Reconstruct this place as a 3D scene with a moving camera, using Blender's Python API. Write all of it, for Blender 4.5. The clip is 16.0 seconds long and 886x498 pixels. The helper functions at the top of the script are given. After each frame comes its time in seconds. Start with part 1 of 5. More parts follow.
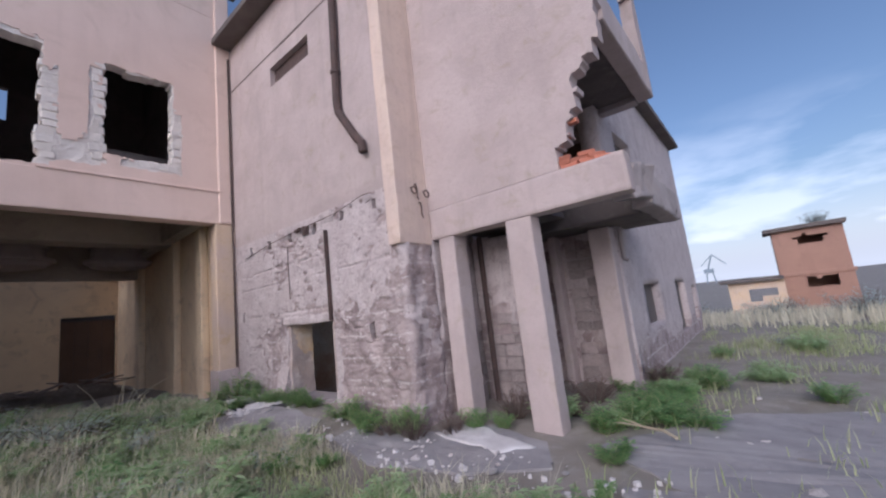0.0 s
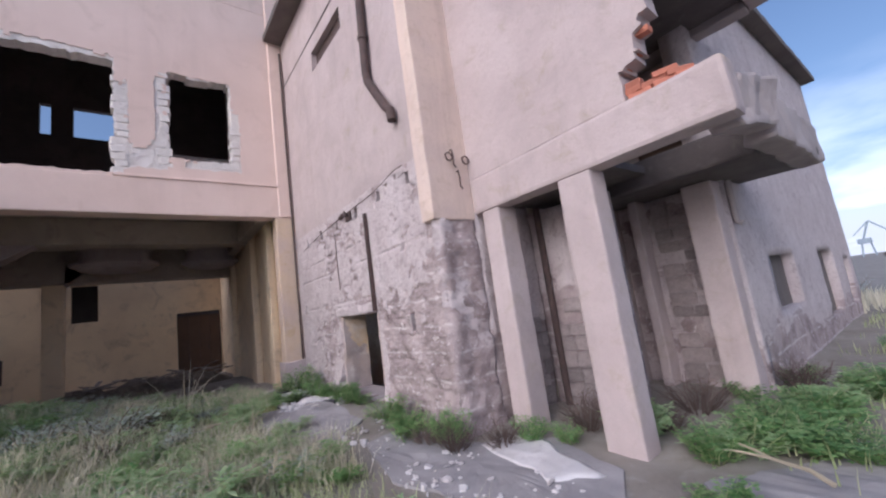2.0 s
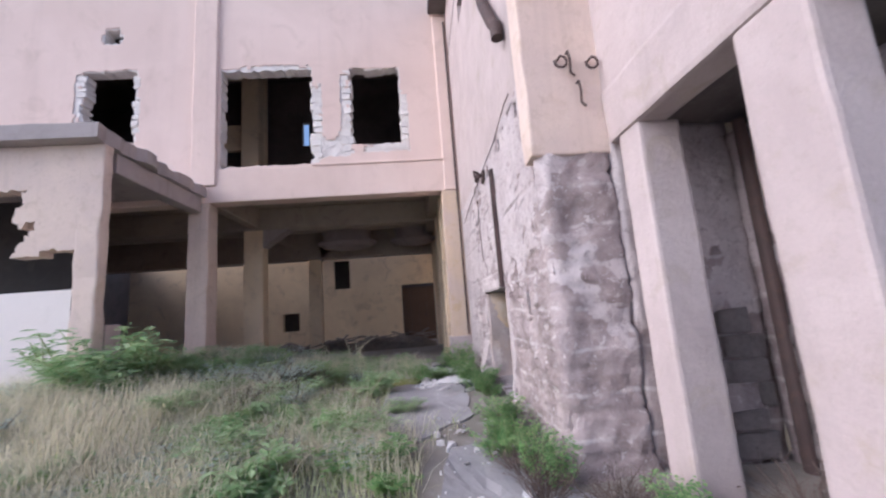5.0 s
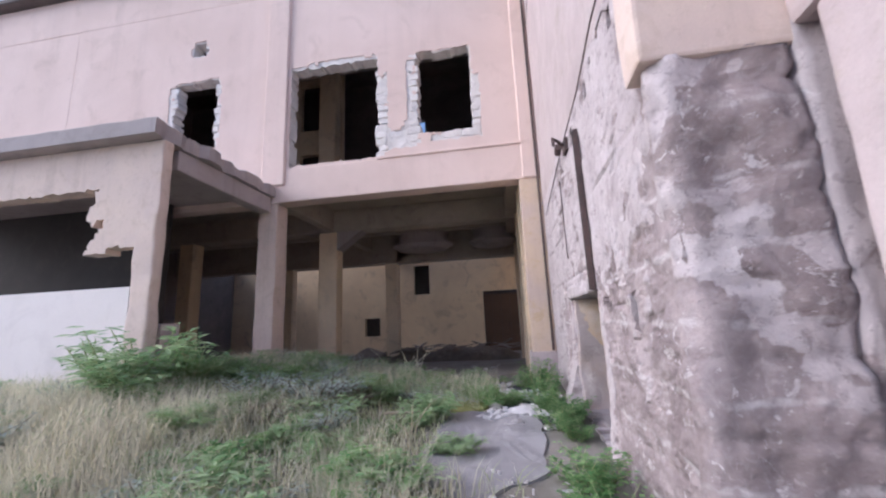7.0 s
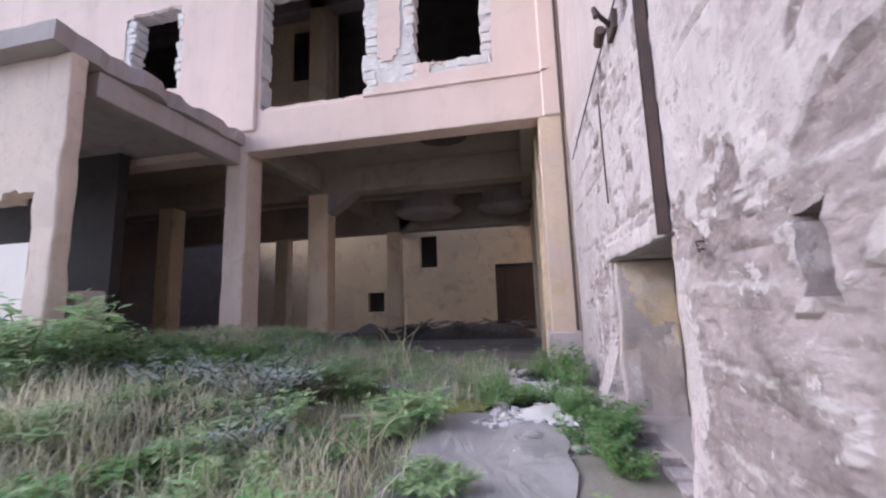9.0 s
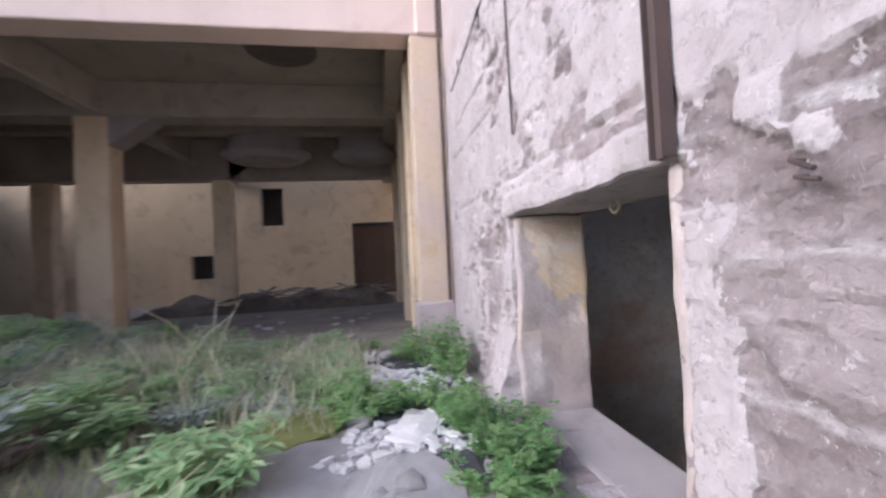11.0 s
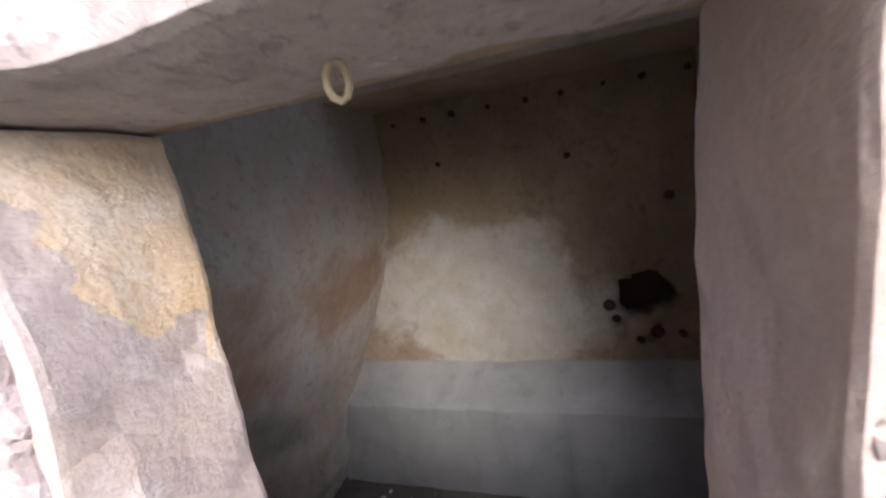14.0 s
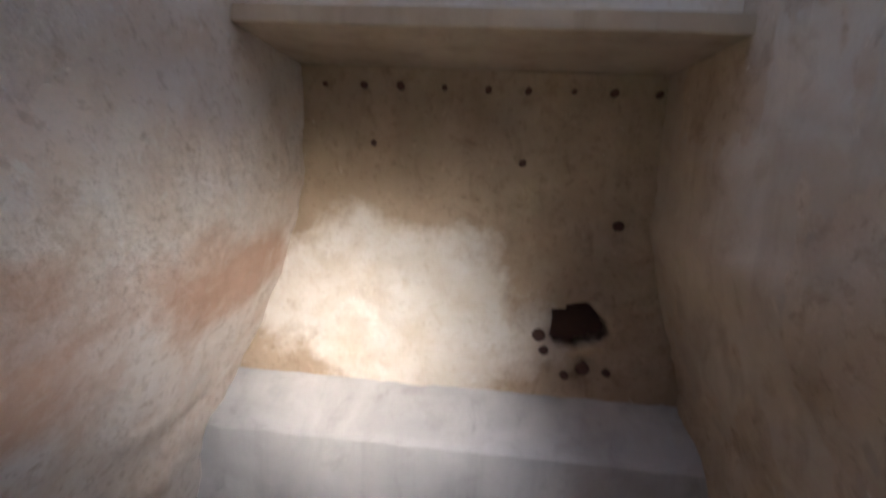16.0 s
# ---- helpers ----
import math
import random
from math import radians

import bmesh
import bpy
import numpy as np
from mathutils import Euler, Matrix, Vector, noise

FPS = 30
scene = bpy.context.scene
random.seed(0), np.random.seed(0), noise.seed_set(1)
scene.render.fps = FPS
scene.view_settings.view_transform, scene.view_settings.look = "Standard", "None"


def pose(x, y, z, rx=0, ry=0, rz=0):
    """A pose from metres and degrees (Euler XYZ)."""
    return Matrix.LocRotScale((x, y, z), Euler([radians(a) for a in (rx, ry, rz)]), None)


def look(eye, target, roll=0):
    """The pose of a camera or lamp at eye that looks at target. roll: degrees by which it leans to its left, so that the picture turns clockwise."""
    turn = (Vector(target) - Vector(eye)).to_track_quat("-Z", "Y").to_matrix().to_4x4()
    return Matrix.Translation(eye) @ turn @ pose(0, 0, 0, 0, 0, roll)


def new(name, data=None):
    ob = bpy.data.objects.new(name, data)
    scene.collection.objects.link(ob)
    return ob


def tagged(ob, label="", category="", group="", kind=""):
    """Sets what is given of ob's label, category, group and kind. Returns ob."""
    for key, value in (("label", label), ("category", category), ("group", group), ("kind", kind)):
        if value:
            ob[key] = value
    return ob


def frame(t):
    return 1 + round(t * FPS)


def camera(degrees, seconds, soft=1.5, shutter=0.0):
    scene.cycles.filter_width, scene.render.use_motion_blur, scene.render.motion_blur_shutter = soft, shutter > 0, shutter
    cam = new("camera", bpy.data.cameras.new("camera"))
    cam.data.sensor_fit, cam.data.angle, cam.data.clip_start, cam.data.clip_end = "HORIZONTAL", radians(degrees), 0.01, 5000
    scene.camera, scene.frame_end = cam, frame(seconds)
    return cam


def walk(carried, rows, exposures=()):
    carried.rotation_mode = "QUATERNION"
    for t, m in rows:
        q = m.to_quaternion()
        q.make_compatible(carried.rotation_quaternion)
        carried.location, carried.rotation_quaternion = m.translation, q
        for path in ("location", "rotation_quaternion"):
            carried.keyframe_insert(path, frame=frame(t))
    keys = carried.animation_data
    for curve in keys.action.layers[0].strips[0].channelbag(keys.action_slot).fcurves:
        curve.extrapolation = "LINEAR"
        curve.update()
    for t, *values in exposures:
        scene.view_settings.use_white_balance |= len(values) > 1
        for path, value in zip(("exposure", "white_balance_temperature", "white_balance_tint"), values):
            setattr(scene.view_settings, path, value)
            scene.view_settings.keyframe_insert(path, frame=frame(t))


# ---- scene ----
cam = camera(97.3, 16.0, soft=2.2, shutter=0.4)
PATH = [
    (0, (-1.392, 0.451, 1.968), (-2.628, 1.994, 2.267), -6.5),
    (0.5, (-1.422, 0.832, 1.934), (-2.735, 2.313, 2.223), -6.6),
    (1, (-1.437, 1.177, 1.904), (-2.859, 2.554, 2.191), -7.1),
    (1.5, (-1.577, 1.517, 1.874), (-3.088, 2.791, 2.175), -7.6),
    (2, (-1.66, 1.84, 1.855), (-3.216, 3.062, 2.153), -7.9),
    (2.5, (-1.681, 2.293, 1.83), (-3.248, 3.505, 2.104), -7.6),
    (3, (-1.735, 2.701, 1.787), (-3.306, 3.912, 2.04), -6.4),
    (3.5, (-1.792, 3.114, 1.771), (-3.452, 4.192, 2.059), -4.6),
    (4, (-1.89, 3.487, 1.731), (-3.712, 4.253, 2.04), -3.8),
    (4.5, (-2.153, 3.771, 1.694), (-4.079, 4.195, 2.029), -4.1),
    (5, (-2.433, 4.075, 1.659), (-4.402, 4.219, 1.976), -4.4),
    (5.2, (-2.523, 4.176, 1.657), (-4.499, 4.227, 1.962), -4.4),
    (7.5, (-4.367, 4.463, 1.645), (-6.302, 4.106, 2.003), -2.0),
    (8, (-4.78, 4.46, 1.44), (-6.722, 4.064, 1.713), -2.0),
    (8.2, (-4.978, 4.477, 1.45), (-6.915, 4.059, 1.725), -2.3),
    (10.3, (-6.792, 4.439, 1.725), (-8.779, 4.265, 1.876), -0.9),
    (10.5, (-6.902, 4.424, 1.687), (-8.897, 4.326, 1.794), -1.1),
    (11, (-7.333, 4.372, 1.652), (-9.307, 4.689, 1.694), -2.8),
    (11.5, (-7.694, 4.365, 1.641), (-9.526, 5.165, 1.597), -3.4),
    (12, (-8.143, 4.436, 1.621), (-9.733, 5.638, 1.455), -2.4),
    (12.5, (-8.528, 4.469, 1.581), (-9.744, 6.022, 1.253), -0.4),
    (13, (-8.801, 4.532, 1.588), (-9.646, 6.309, 1.225), -1.0),
    (13.5, (-8.957, 4.74, 1.667), (-9.614, 6.619, 1.471), -4.9),
    (14, (-9.036, 4.908, 1.67), (-9.637, 6.775, 1.28), -8.9),
    (14.5, (-9.225, 5.245, 1.576), (-9.618, 7.056, 0.823), -6.1),
    (15, (-9.36, 5.489, 1.54), (-9.567, 7.231, 0.579), -2.6),
    (15.5, (-9.376, 5.582, 1.519), (-9.469, 7.378, 0.645), 1.0),
    (16, (-9.381, 5.59, 1.549), (-9.531, 7.541, 1.138), 2.9),
]
walk(cam, [(t, look(eye, target, roll)) for t, eye, target, roll in PATH],
     exposures=[(0.0, -0.2, 5550, 16), (1.5, 0.0, 5550, 16), (3.5, 0.28, 5550, 15), (5.0, 0.5, 5450, 15), (8.0, 0.52, 5350, 14), (11.0, 0.86, 5350, 11), (12.5, 0.66, 5400, 8), (13.5, 1.05, 5600, 9), (14.2, 2.0, 5900, 12), (15.0, 3.0, 6050, 13), (16.0, 3.15, 6050, 13)])

# ---- world and sun ----
world = bpy.data.worlds.new("sky")
scene.world = world
world.use_nodes = True
wn, wl = world.node_tree.nodes, world.node_tree.links
sky = wn.new("ShaderNodeTexSky")
sky.sky_type, sky.sun_disc = "NISHITA", False
SUN_EL, SUN_AZ = radians(31), radians(163)      # azimuth from +y towards +x
sky.sun_elevation, sky.sun_rotation = SUN_EL, SUN_AZ
sky.air_density, sky.dust_density, sky.ozone_density = 1.0, 3.2, 1.0
bg = wn["Background"]
# thin cloud banks low over the horizon
tc = wn.new("ShaderNodeTexCoord")
mp = wn.new("ShaderNodeMapping")
mp.inputs["Scale"].default_value = (1.6, 1.6, 5.0)
cn = wn.new("ShaderNodeTexNoise")
cn.inputs["Scale"].default_value, cn.inputs["Detail"].default_value = 2.2, 7
cr = wn.new("ShaderNodeValToRGB")
cr.color_ramp.elements[0].position, cr.color_ramp.elements[1].position = 0.44, 0.60
cm = wn.new("ShaderNodeMixRGB")
cm.inputs["Color2"].default_value = (9.5, 9.6, 10.0, 1)
cf = wn.new("ShaderNodeMath")
cf.operation = "MULTIPLY"
cf.inputs[1].default_value = 0.75
wl.new(tc.outputs["Generated"], mp.inputs["Vector"])
wl.new(mp.outputs["Vector"], cn.inputs["Vector"])
wl.new(cn.outputs["Fac"], cr.inputs["Fac"])
sx = wn.new("ShaderNodeSeparateXYZ")
lowr = wn.new("ShaderNodeMapRange")
lowr.inputs["From Min"].default_value, lowr.inputs["From Max"].default_value = 0.34, 0.06
wl.new(tc.outputs["Generated"], sx.inputs["Vector"])
wl.new(sx.outputs["Z"], lowr.inputs["Value"])
ck = wn.new("ShaderNodeMath")
ck.operation = "MULTIPLY"
wl.new(cr.outputs["Color"], ck.inputs[0])
wl.new(lowr.outputs["Result"], ck.inputs[1])
wl.new(ck.outputs[0], cf.inputs[0])
haze = wn.new("ShaderNodeMapRange")
haze.inputs["From Min"].default_value, haze.inputs["From Max"].default_value = 0.20, 0.0
haze.inputs["To Max"].default_value = 0.6
wl.new(sx.outputs["Z"], haze.inputs["Value"])
veil = wn.new("ShaderNodeMath")
veil.operation = "MAXIMUM"
wl.new(cf.outputs[0], veil.inputs[0])
wl.new(haze.outputs["Result"], veil.inputs[1])
wl.new(veil.outputs[0], cm.inputs["Fac"])
wl.new(sky.outputs["Color"], cm.inputs["Color1"])
wl.new(cm.outputs["Color"], bg.inputs["Color"])
bg.inputs["Strength"].default_value = 0.15
sun = new("sun", bpy.data.lights.new("sun", "SUN"))
sun.data.energy, sun.data.angle, sun.data.color = 1.2, radians(48), (1.0, 0.965, 0.935)   # added wide soft lamp, standing in for bright southern sky
sun_dir = Vector((math.sin(SUN_AZ) * math.cos(SUN_EL), math.cos(SUN_AZ) * math.cos(SUN_EL), math.sin(SUN_EL)))
sun.matrix_world = look(sun_dir * 60, (0, 0, 0))


# ---- materials ----
def surface(name, c1, c2, stain=None, size=1.0, rough=0.9, bump=0.3, streak=0.0, grain=60.0, metal=0.0, dirt=0.5, vary=0.0,
            spots=None, spot_at=0.62, mortar=None, fleck=0.0):
    """A weathered surface: two colours blotched at a large scale, stains, run-down streaks, fine grain and relief."""
    m = bpy.data.materials.new(name)
    m.use_nodes = True
    n, l = m.node_tree.nodes, m.node_tree.links
    bs = n["Principled BSDF"]
    bs.inputs["Roughness"].default_value, bs.inputs["Metallic"].default_value = rough, metal
    co = n.new("ShaderNodeNewGeometry").outputs["Position"] if not vary else n.new("ShaderNodeTexCoord").outputs["Object"]

    def tex(scale, detail=6, rgh=0.6, squash=None, warp=0.0):
        t = n.new("ShaderNodeTexNoise")
        t.inputs["Scale"].default_value, t.inputs["Detail"].default_value = scale, detail
        t.inputs["Roughness"].default_value, t.inputs["Distortion"].default_value = rgh, warp
        if squash:
            k = n.new("ShaderNodeMapping")
            k.inputs["Scale"].default_value = squash
            l.new(co, k.inputs["Vector"])
            l.new(k.outputs["Vector"], t.inputs["Vector"])
        else:
            l.new(co, t.inputs["Vector"])
        return t.outputs["Fac"]

    def ramp(v, a, b):
        r = n.new("ShaderNodeMapRange")
        r.inputs["From Min"].default_value, r.inputs["From Max"].default_value = a, b
        l.new(v, r.inputs["Value"])
        return r.outputs["Result"]

    def mix(f, a, b, k=1.0):
        x = n.new("ShaderNodeMixRGB")
        for s, v in ((x.inputs["Color1"], a), (x.inputs["Color2"], b)):
            if isinstance(v, tuple):
                s.default_value = (*v, 1)
            else:
                l.new(v, s)
        if k != 1.0:
            q = n.new("ShaderNodeMath")
            q.operation = "MULTIPLY"
            q.inputs[1].default_value = k
            l.new(f, q.inputs[0])
            f = q.outputs[0]
        l.new(f, x.inputs["Fac"])
        return x.outputs["Color"]

    col = mix(ramp(tex(0.9 / size, 8, 0.62, None, 0.4), 0.36, 0.64), c1, c2)
    st = stain or tuple(c * 0.45 for c in c1)
    col = mix(ramp(tex(2.3 / size, 9, 0.68, None, 0.8), 0.54, 0.72), col, st, dirt)
    if streak:
        col = mix(ramp(tex(1.0, 6, 0.6, (3.2 / size, 3.2 / size, 0.22 / size)), 0.52, 0.70), col, tuple(c * 0.5 for c in st), streak)
    if spots:
        col = mix(ramp(tex(3.1 / size, 10, 0.72, None, 0.5), spot_at, spot_at + 0.03), col, spots)
    if fleck:
        col = mix(ramp(tex(7.5 / size, 9, 0.74, None, 0.3), 0.555, 0.60), col, tuple(c * 0.8 for c in st), fleck)
        col = mix(ramp(tex(6.0 / size, 9, 0.74, (1.3, 1.3, 0.8), 0.6), 0.60, 0.63), col, tuple(min(0.8, c * 1.22) for c in c1), fleck)
    if mortar:
        period, mcol, amount = mortar
        sep = n.new("ShaderNodeSeparateXYZ")
        l.new(co, sep.inputs[0])
        w = n.new("ShaderNodeMath")
        w.operation = "MULTIPLY_ADD"
        w.inputs[1].default_value = 0.16
        l.new(tex(2.2, 4, 0.6), w.inputs[0])
        l.new(sep.outputs["Z"], w.inputs[2])
        p = n.new("ShaderNodeMath")
        p.operation = "PINGPONG"
        p.inputs[1].default_value = period / 2
        l.new(w.outputs[0], p.inputs[0])
        gap = n.new("ShaderNodeMath")
        gap.operation = "MULTIPLY"
        l.new(ramp(p.outputs[0], 0.030, 0.010), gap.inputs[0])
        l.new(ramp(tex(3.4, 6, 0.7), 0.42, 0.56), gap.inputs[1])
        col = mix(gap.outputs[0], col, mcol, amount)
    fine = tex(grain, 5, 0.7)
    g = tuple(c * 0.72 for c in c1)
    col = mix(ramp(fine, 0.45, 0.75), col, g, 0.35)
    if vary:
        oi = n.new("ShaderNodeObjectInfo")
        hv = n.new("ShaderNodeHueSaturation")
        l.new(ramp(oi.outputs["Random"], 0, 1), hv.inputs["Value"])
        v = n.new("ShaderNodeMapRange")
        v.inputs["To Min"].default_value, v.inputs["To Max"].default_value = 1 - vary, 1 + vary
        l.new(oi.outputs["Random"], v.inputs["Value"])
        l.new(v.outputs["Result"], hv.inputs["Value"])
        l.new(col, hv.inputs["Color"])
        col = hv.outputs["Color"]
    l.new(col, bs.inputs["Base Color"])
    b1 = n.new("ShaderNodeBump")
    b1.inputs["Strength"].default_value, b1.inputs["Distance"].default_value = bump, 0.02 if not fleck else 0.035
    l.new(tex(9.0 / size, 8, 0.7), b1.inputs["Height"])
    b2 = n.new("ShaderNodeBump")
    b2.inputs["Strength"].default_value, b2.inputs["Distance"].default_value = bump, 0.004
    l.new(fine, b2.inputs["Height"])
    l.new(b1.outputs["Normal"], b2.inputs["Normal"])
    l.new(b2.outputs["Normal"], bs.inputs["Normal"])
    return m


def two_layer(name, plaster, stone, attr="plaster", lo=0.98, hi=1.12):
    """Mixes two finished materials by a mesh attribute: plaster coat left, and light painted on the room wall."""
    m = bpy.data.materials.new(name)
    m.use_nodes = True
    n, l = m.node_tree.nodes, m.node_tree.links
    n.clear()
    out = n.new("ShaderNodeOutputMaterial")
    mixer = n.new("ShaderNodeMixShader")
    at = n.new("ShaderNodeAttribute")
    at.attribute_name = attr
    geo = n.new("ShaderNodeNewGeometry")
    fray = n.new("ShaderNodeTexNoise")
    fray.inputs["Scale"].default_value, fray.inputs["Detail"].default_value, fray.inputs["Roughness"].default_value = 9.0, 8, 0.68
    l.new(geo.outputs["Position"], fray.inputs["Vector"])
    add = n.new("ShaderNodeMath")
    add.operation = "MULTIPLY_ADD"
    add.inputs[1].default_value = 1.1
    l.new(fray.outputs["Fac"], add.inputs[0])
    l.new(at.outputs["Fac"], add.inputs[2])
    edge = n.new("ShaderNodeMapRange")
    edge.inputs["From Min"].default_value, edge.inputs["From Max"].default_value = lo, hi
    l.new(add.outputs[0], edge.inputs["Value"])
    l.new(edge.outputs["Result"], mixer.inputs["Fac"])
    for k, src in ((1, stone), (2, plaster)):
        made = {}
        for a in src.node_tree.nodes:
            if a.type == "OUTPUT_MATERIAL":
                continue
            b = n.new(a.bl_idname)
            made[a] = b
            if a.type == "MATH":
                b.operation = a.operation
            if a.type == "MIX_RGB":
                b.blend_type = a.blend_type
            if a.type == "TEX_VORONOI":
                b.feature = a.feature
            if a.type == "BUMP":
                b.invert = a.invert
            for i, s in enumerate(a.inputs):
                if s.type in {"VALUE", "RGBA", "VECTOR"} and not s.is_linked:
                    b.inputs[i].default_value = s.default_value
        for e in src.node_tree.links:
            if e.to_node in made and e.from_node in made:
                fi = list(e.from_node.outputs).index(e.from_socket)
                ti = list(e.to_node.inputs).index(e.to_socket)
                l.new(made[e.from_node].outputs[fi], made[e.to_node].inputs[ti])
        bs = next(b for a, b in made.items() if a.type == "BSDF_PRINCIPLED")
        l.new(bs.outputs[0], mixer.inputs[k])
    l.new(mixer.outputs[0], out.inputs["Surface"])
    return m


def leaf_mat(name, c1, c2, rough=0.6):
    m = bpy.data.materials.new(name)
    m.use_nodes = True
    n, l = m.node_tree.nodes, m.node_tree.links
    bs = n["Principled BSDF"]
    bs.inputs["Roughness"].default_value = rough
    geo = n.new("ShaderNodeNewGeometry")
    x = n.new("ShaderNodeMixRGB")
    x.inputs["Color1"].default_value, x.inputs["Color2"].default_value = (*c1, 1), (*c2, 1)
    l.new(geo.outputs["Random Per Island"], x.inputs["Fac"])
    t = n.new("ShaderNodeTexNoise")
    t.inputs["Scale"].default_value = 1.3
    l.new(geo.outputs["Position"], t.inputs["Vector"])
    h = n.new("ShaderNodeHueSaturation")
    r = n.new("ShaderNodeMapRange")
    r.inputs["To Min"].default_value, r.inputs["To Max"].default_value = 0.7, 1.4
    l.new(t.outputs["Fac"], r.inputs["Value"])
    l.new(r.outputs["Result"], h.inputs["Value"])
    l.new(x.outputs["Color"], h.inputs["Color"])
    l.new(h.outputs["Color"], bs.inputs["Base Color"])
    tr = n.new("ShaderNodeBsdfTranslucent")
    l.new(h.outputs["Color"], tr.inputs["Color"])
    ms = n.new("ShaderNodeMixShader")
    ms.inputs["Fac"].default_value = 0.45
    l.new(bs.outputs[0], ms.inputs[1])
    l.new(tr.outputs[0], ms.inputs[2])
    l.new(ms.outputs[0], n["Material Output"].inputs["Surface"])
    return m


PINK = surface("pink_plaster", (0.80, 0.625, 0.55), (0.73, 0.56, 0.485), (0.55, 0.41, 0.33), 2.2, streak=0.10, bump=0.18, dirt=0.45)
GREYPINK = surface("grey_pink_plaster", (0.54, 0.45, 0.435), (0.45, 0.37, 0.355), (0.40, 0.325, 0.255), 0.9, streak=0.14, bump=0.45, dirt=0.8, grain=45, fleck=0.16)
OCHRE = surface("ochre_plaster", (0.70, 0.535, 0.38), (0.64, 0.50, 0.42), (0.58, 0.40, 0.19), 0.8, streak=0.2, bump=0.3, dirt=0.7, fleck=0.2)
PEACH = surface("peach_plaster", (0.72, 0.575, 0.485), (0.64, 0.51, 0.45), (0.52, 0.39, 0.29), 0.9, streak=0.2, bump=0.3, dirt=0.65, fleck=0.2)
HALL = surface("hall_plaster", (0.85, 0.67, 0.46), (0.73, 0.56, 0.385), (0.34, 0.25, 0.18), 1.6, bump=0.3, dirt=0.6)
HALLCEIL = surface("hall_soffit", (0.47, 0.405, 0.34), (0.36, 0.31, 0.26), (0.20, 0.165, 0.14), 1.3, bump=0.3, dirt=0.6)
STONE_WHITE = surface("bared_limestone", (0.84, 0.78, 0.74), (0.74, 0.67, 0.625), (0.38, 0.31, 0.28), 0.4, bump=0.9)
STONE = surface("bared_rubble_masonry", (0.50, 0.41, 0.40), (0.25, 0.19, 0.185), (0.56, 0.475, 0.465), 0.42, bump=1.0, dirt=0.8, spots=(0.66, 0.59, 0.585), spot_at=0.59, mortar=(0.42, (0.70, 0.64, 0.63), 0.7), fleck=0.55)
LIME = surface("flaking_lime_plaster", (0.60, 0.525, 0.52), (0.50, 0.425, 0.42), (0.28, 0.21, 0.205), 0.55, streak=0.15, bump=0.8, dirt=0.75, spots=(0.69, 0.63, 0.62), spot_at=0.63, fleck=0.45)
WPLASTER = two_layer("lime_plaster_over_rubble", LIME, STONE)
CONCRETE = surface("grey_concrete", (0.43, 0.37, 0.36), (0.36, 0.31, 0.30), (0.25, 0.21, 0.20), 1.2, streak=0.3, bump=0.25)
# Darkened so the colour holds the shade of unlit rooms; planks share it.
DARKCON = surface("shade_darkened_concrete", (0.25, 0.205, 0.185), (0.17, 0.14, 0.125), (0.09, 0.075, 0.068), 1.4, bump=0.3)
DUST = surface("dusty_hall_floor", (0.44, 0.39, 0.35), (0.32, 0.28, 0.25), (0.18, 0.15, 0.13), 0.7, bump=0.8, dirt=0.6, fleck=0.3)
DARKFLOOR = surface("pale_spotted_dark_floor", (0.15, 0.135, 0.12), (0.10, 0.09, 0.08), (0.22, 0.20, 0.18), 0.4, bump=0.8, spots=(0.42, 0.39, 0.35), spot_at=0.68)
GREYBENCH = surface("damp_grey_render", (0.46, 0.46, 0.46), (0.36, 0.36, 0.36), (0.24, 0.23, 0.22), 0.8, bump=0.4, streak=0.2)
WHITE = surface("white_limewash", (0.84, 0.755, 0.715), (0.78, 0.695, 0.65), (0.52, 0.45, 0.42), 2.0, bump=0.15, dirt=0.3)
# Lit and unlit tones of the room plaster: light is in their colour.
ROOM = surface("room_unlit_brown_plaster", (0.47, 0.37, 0.265), (0.38, 0.29, 0.20), (0.23, 0.16, 0.105), 0.7, bump=0.9, streak=0.12, dirt=0.7, spots=(0.56, 0.48, 0.38), spot_at=0.66, fleck=0.35)
ROOMWHITE = surface("room_lit_pale_plaster", (0.72, 0.68, 0.62), (0.62, 0.55, 0.45), (0.52, 0.42, 0.30), 0.45, bump=1.0, dirt=0.6, fleck=0.25)
ROOMLEFT = surface("room_left_plaster", (0.80, 0.745, 0.69), (0.70, 0.58, 0.49), (0.46, 0.34, 0.24), 0.6, bump=1.0, streak=0.12, dirt=0.65, spots=(0.76, 0.70, 0.62), spot_at=0.60, fleck=0.35)
SLABCON = surface("weathered_paving", (0.37, 0.345, 0.345), (0.28, 0.26, 0.265), (0.21, 0.19, 0.19), 0.7, bump=0.45, dirt=0.7, spots=(0.50, 0.47, 0.47), spot_at=0.66)
PALE = surface("spilled_lime", (0.74, 0.70, 0.69), (0.62, 0.58, 0.57), (0.42, 0.38, 0.37), 0.5, bump=0.6)
SOIL = surface("dry_soil", (0.32, 0.285, 0.25), (0.23, 0.20, 0.17), (0.40, 0.37, 0.34), 0.8, bump=0.8, dirt=0.6)
DARKSOIL = surface("dark_cinder_soil", (0.085, 0.078, 0.085), (0.055, 0.05, 0.055), (0.15, 0.14, 0.14), 0.35, bump=0.9, dirt=0.6, spots=(0.46, 0.44, 0.44), spot_at=0.63)
MOSS = surface("yellow_moss", (0.30, 0.30, 0.10), (0.20, 0.22, 0.08), (0.14, 0.13, 0.08), 0.3, bump=1.0)
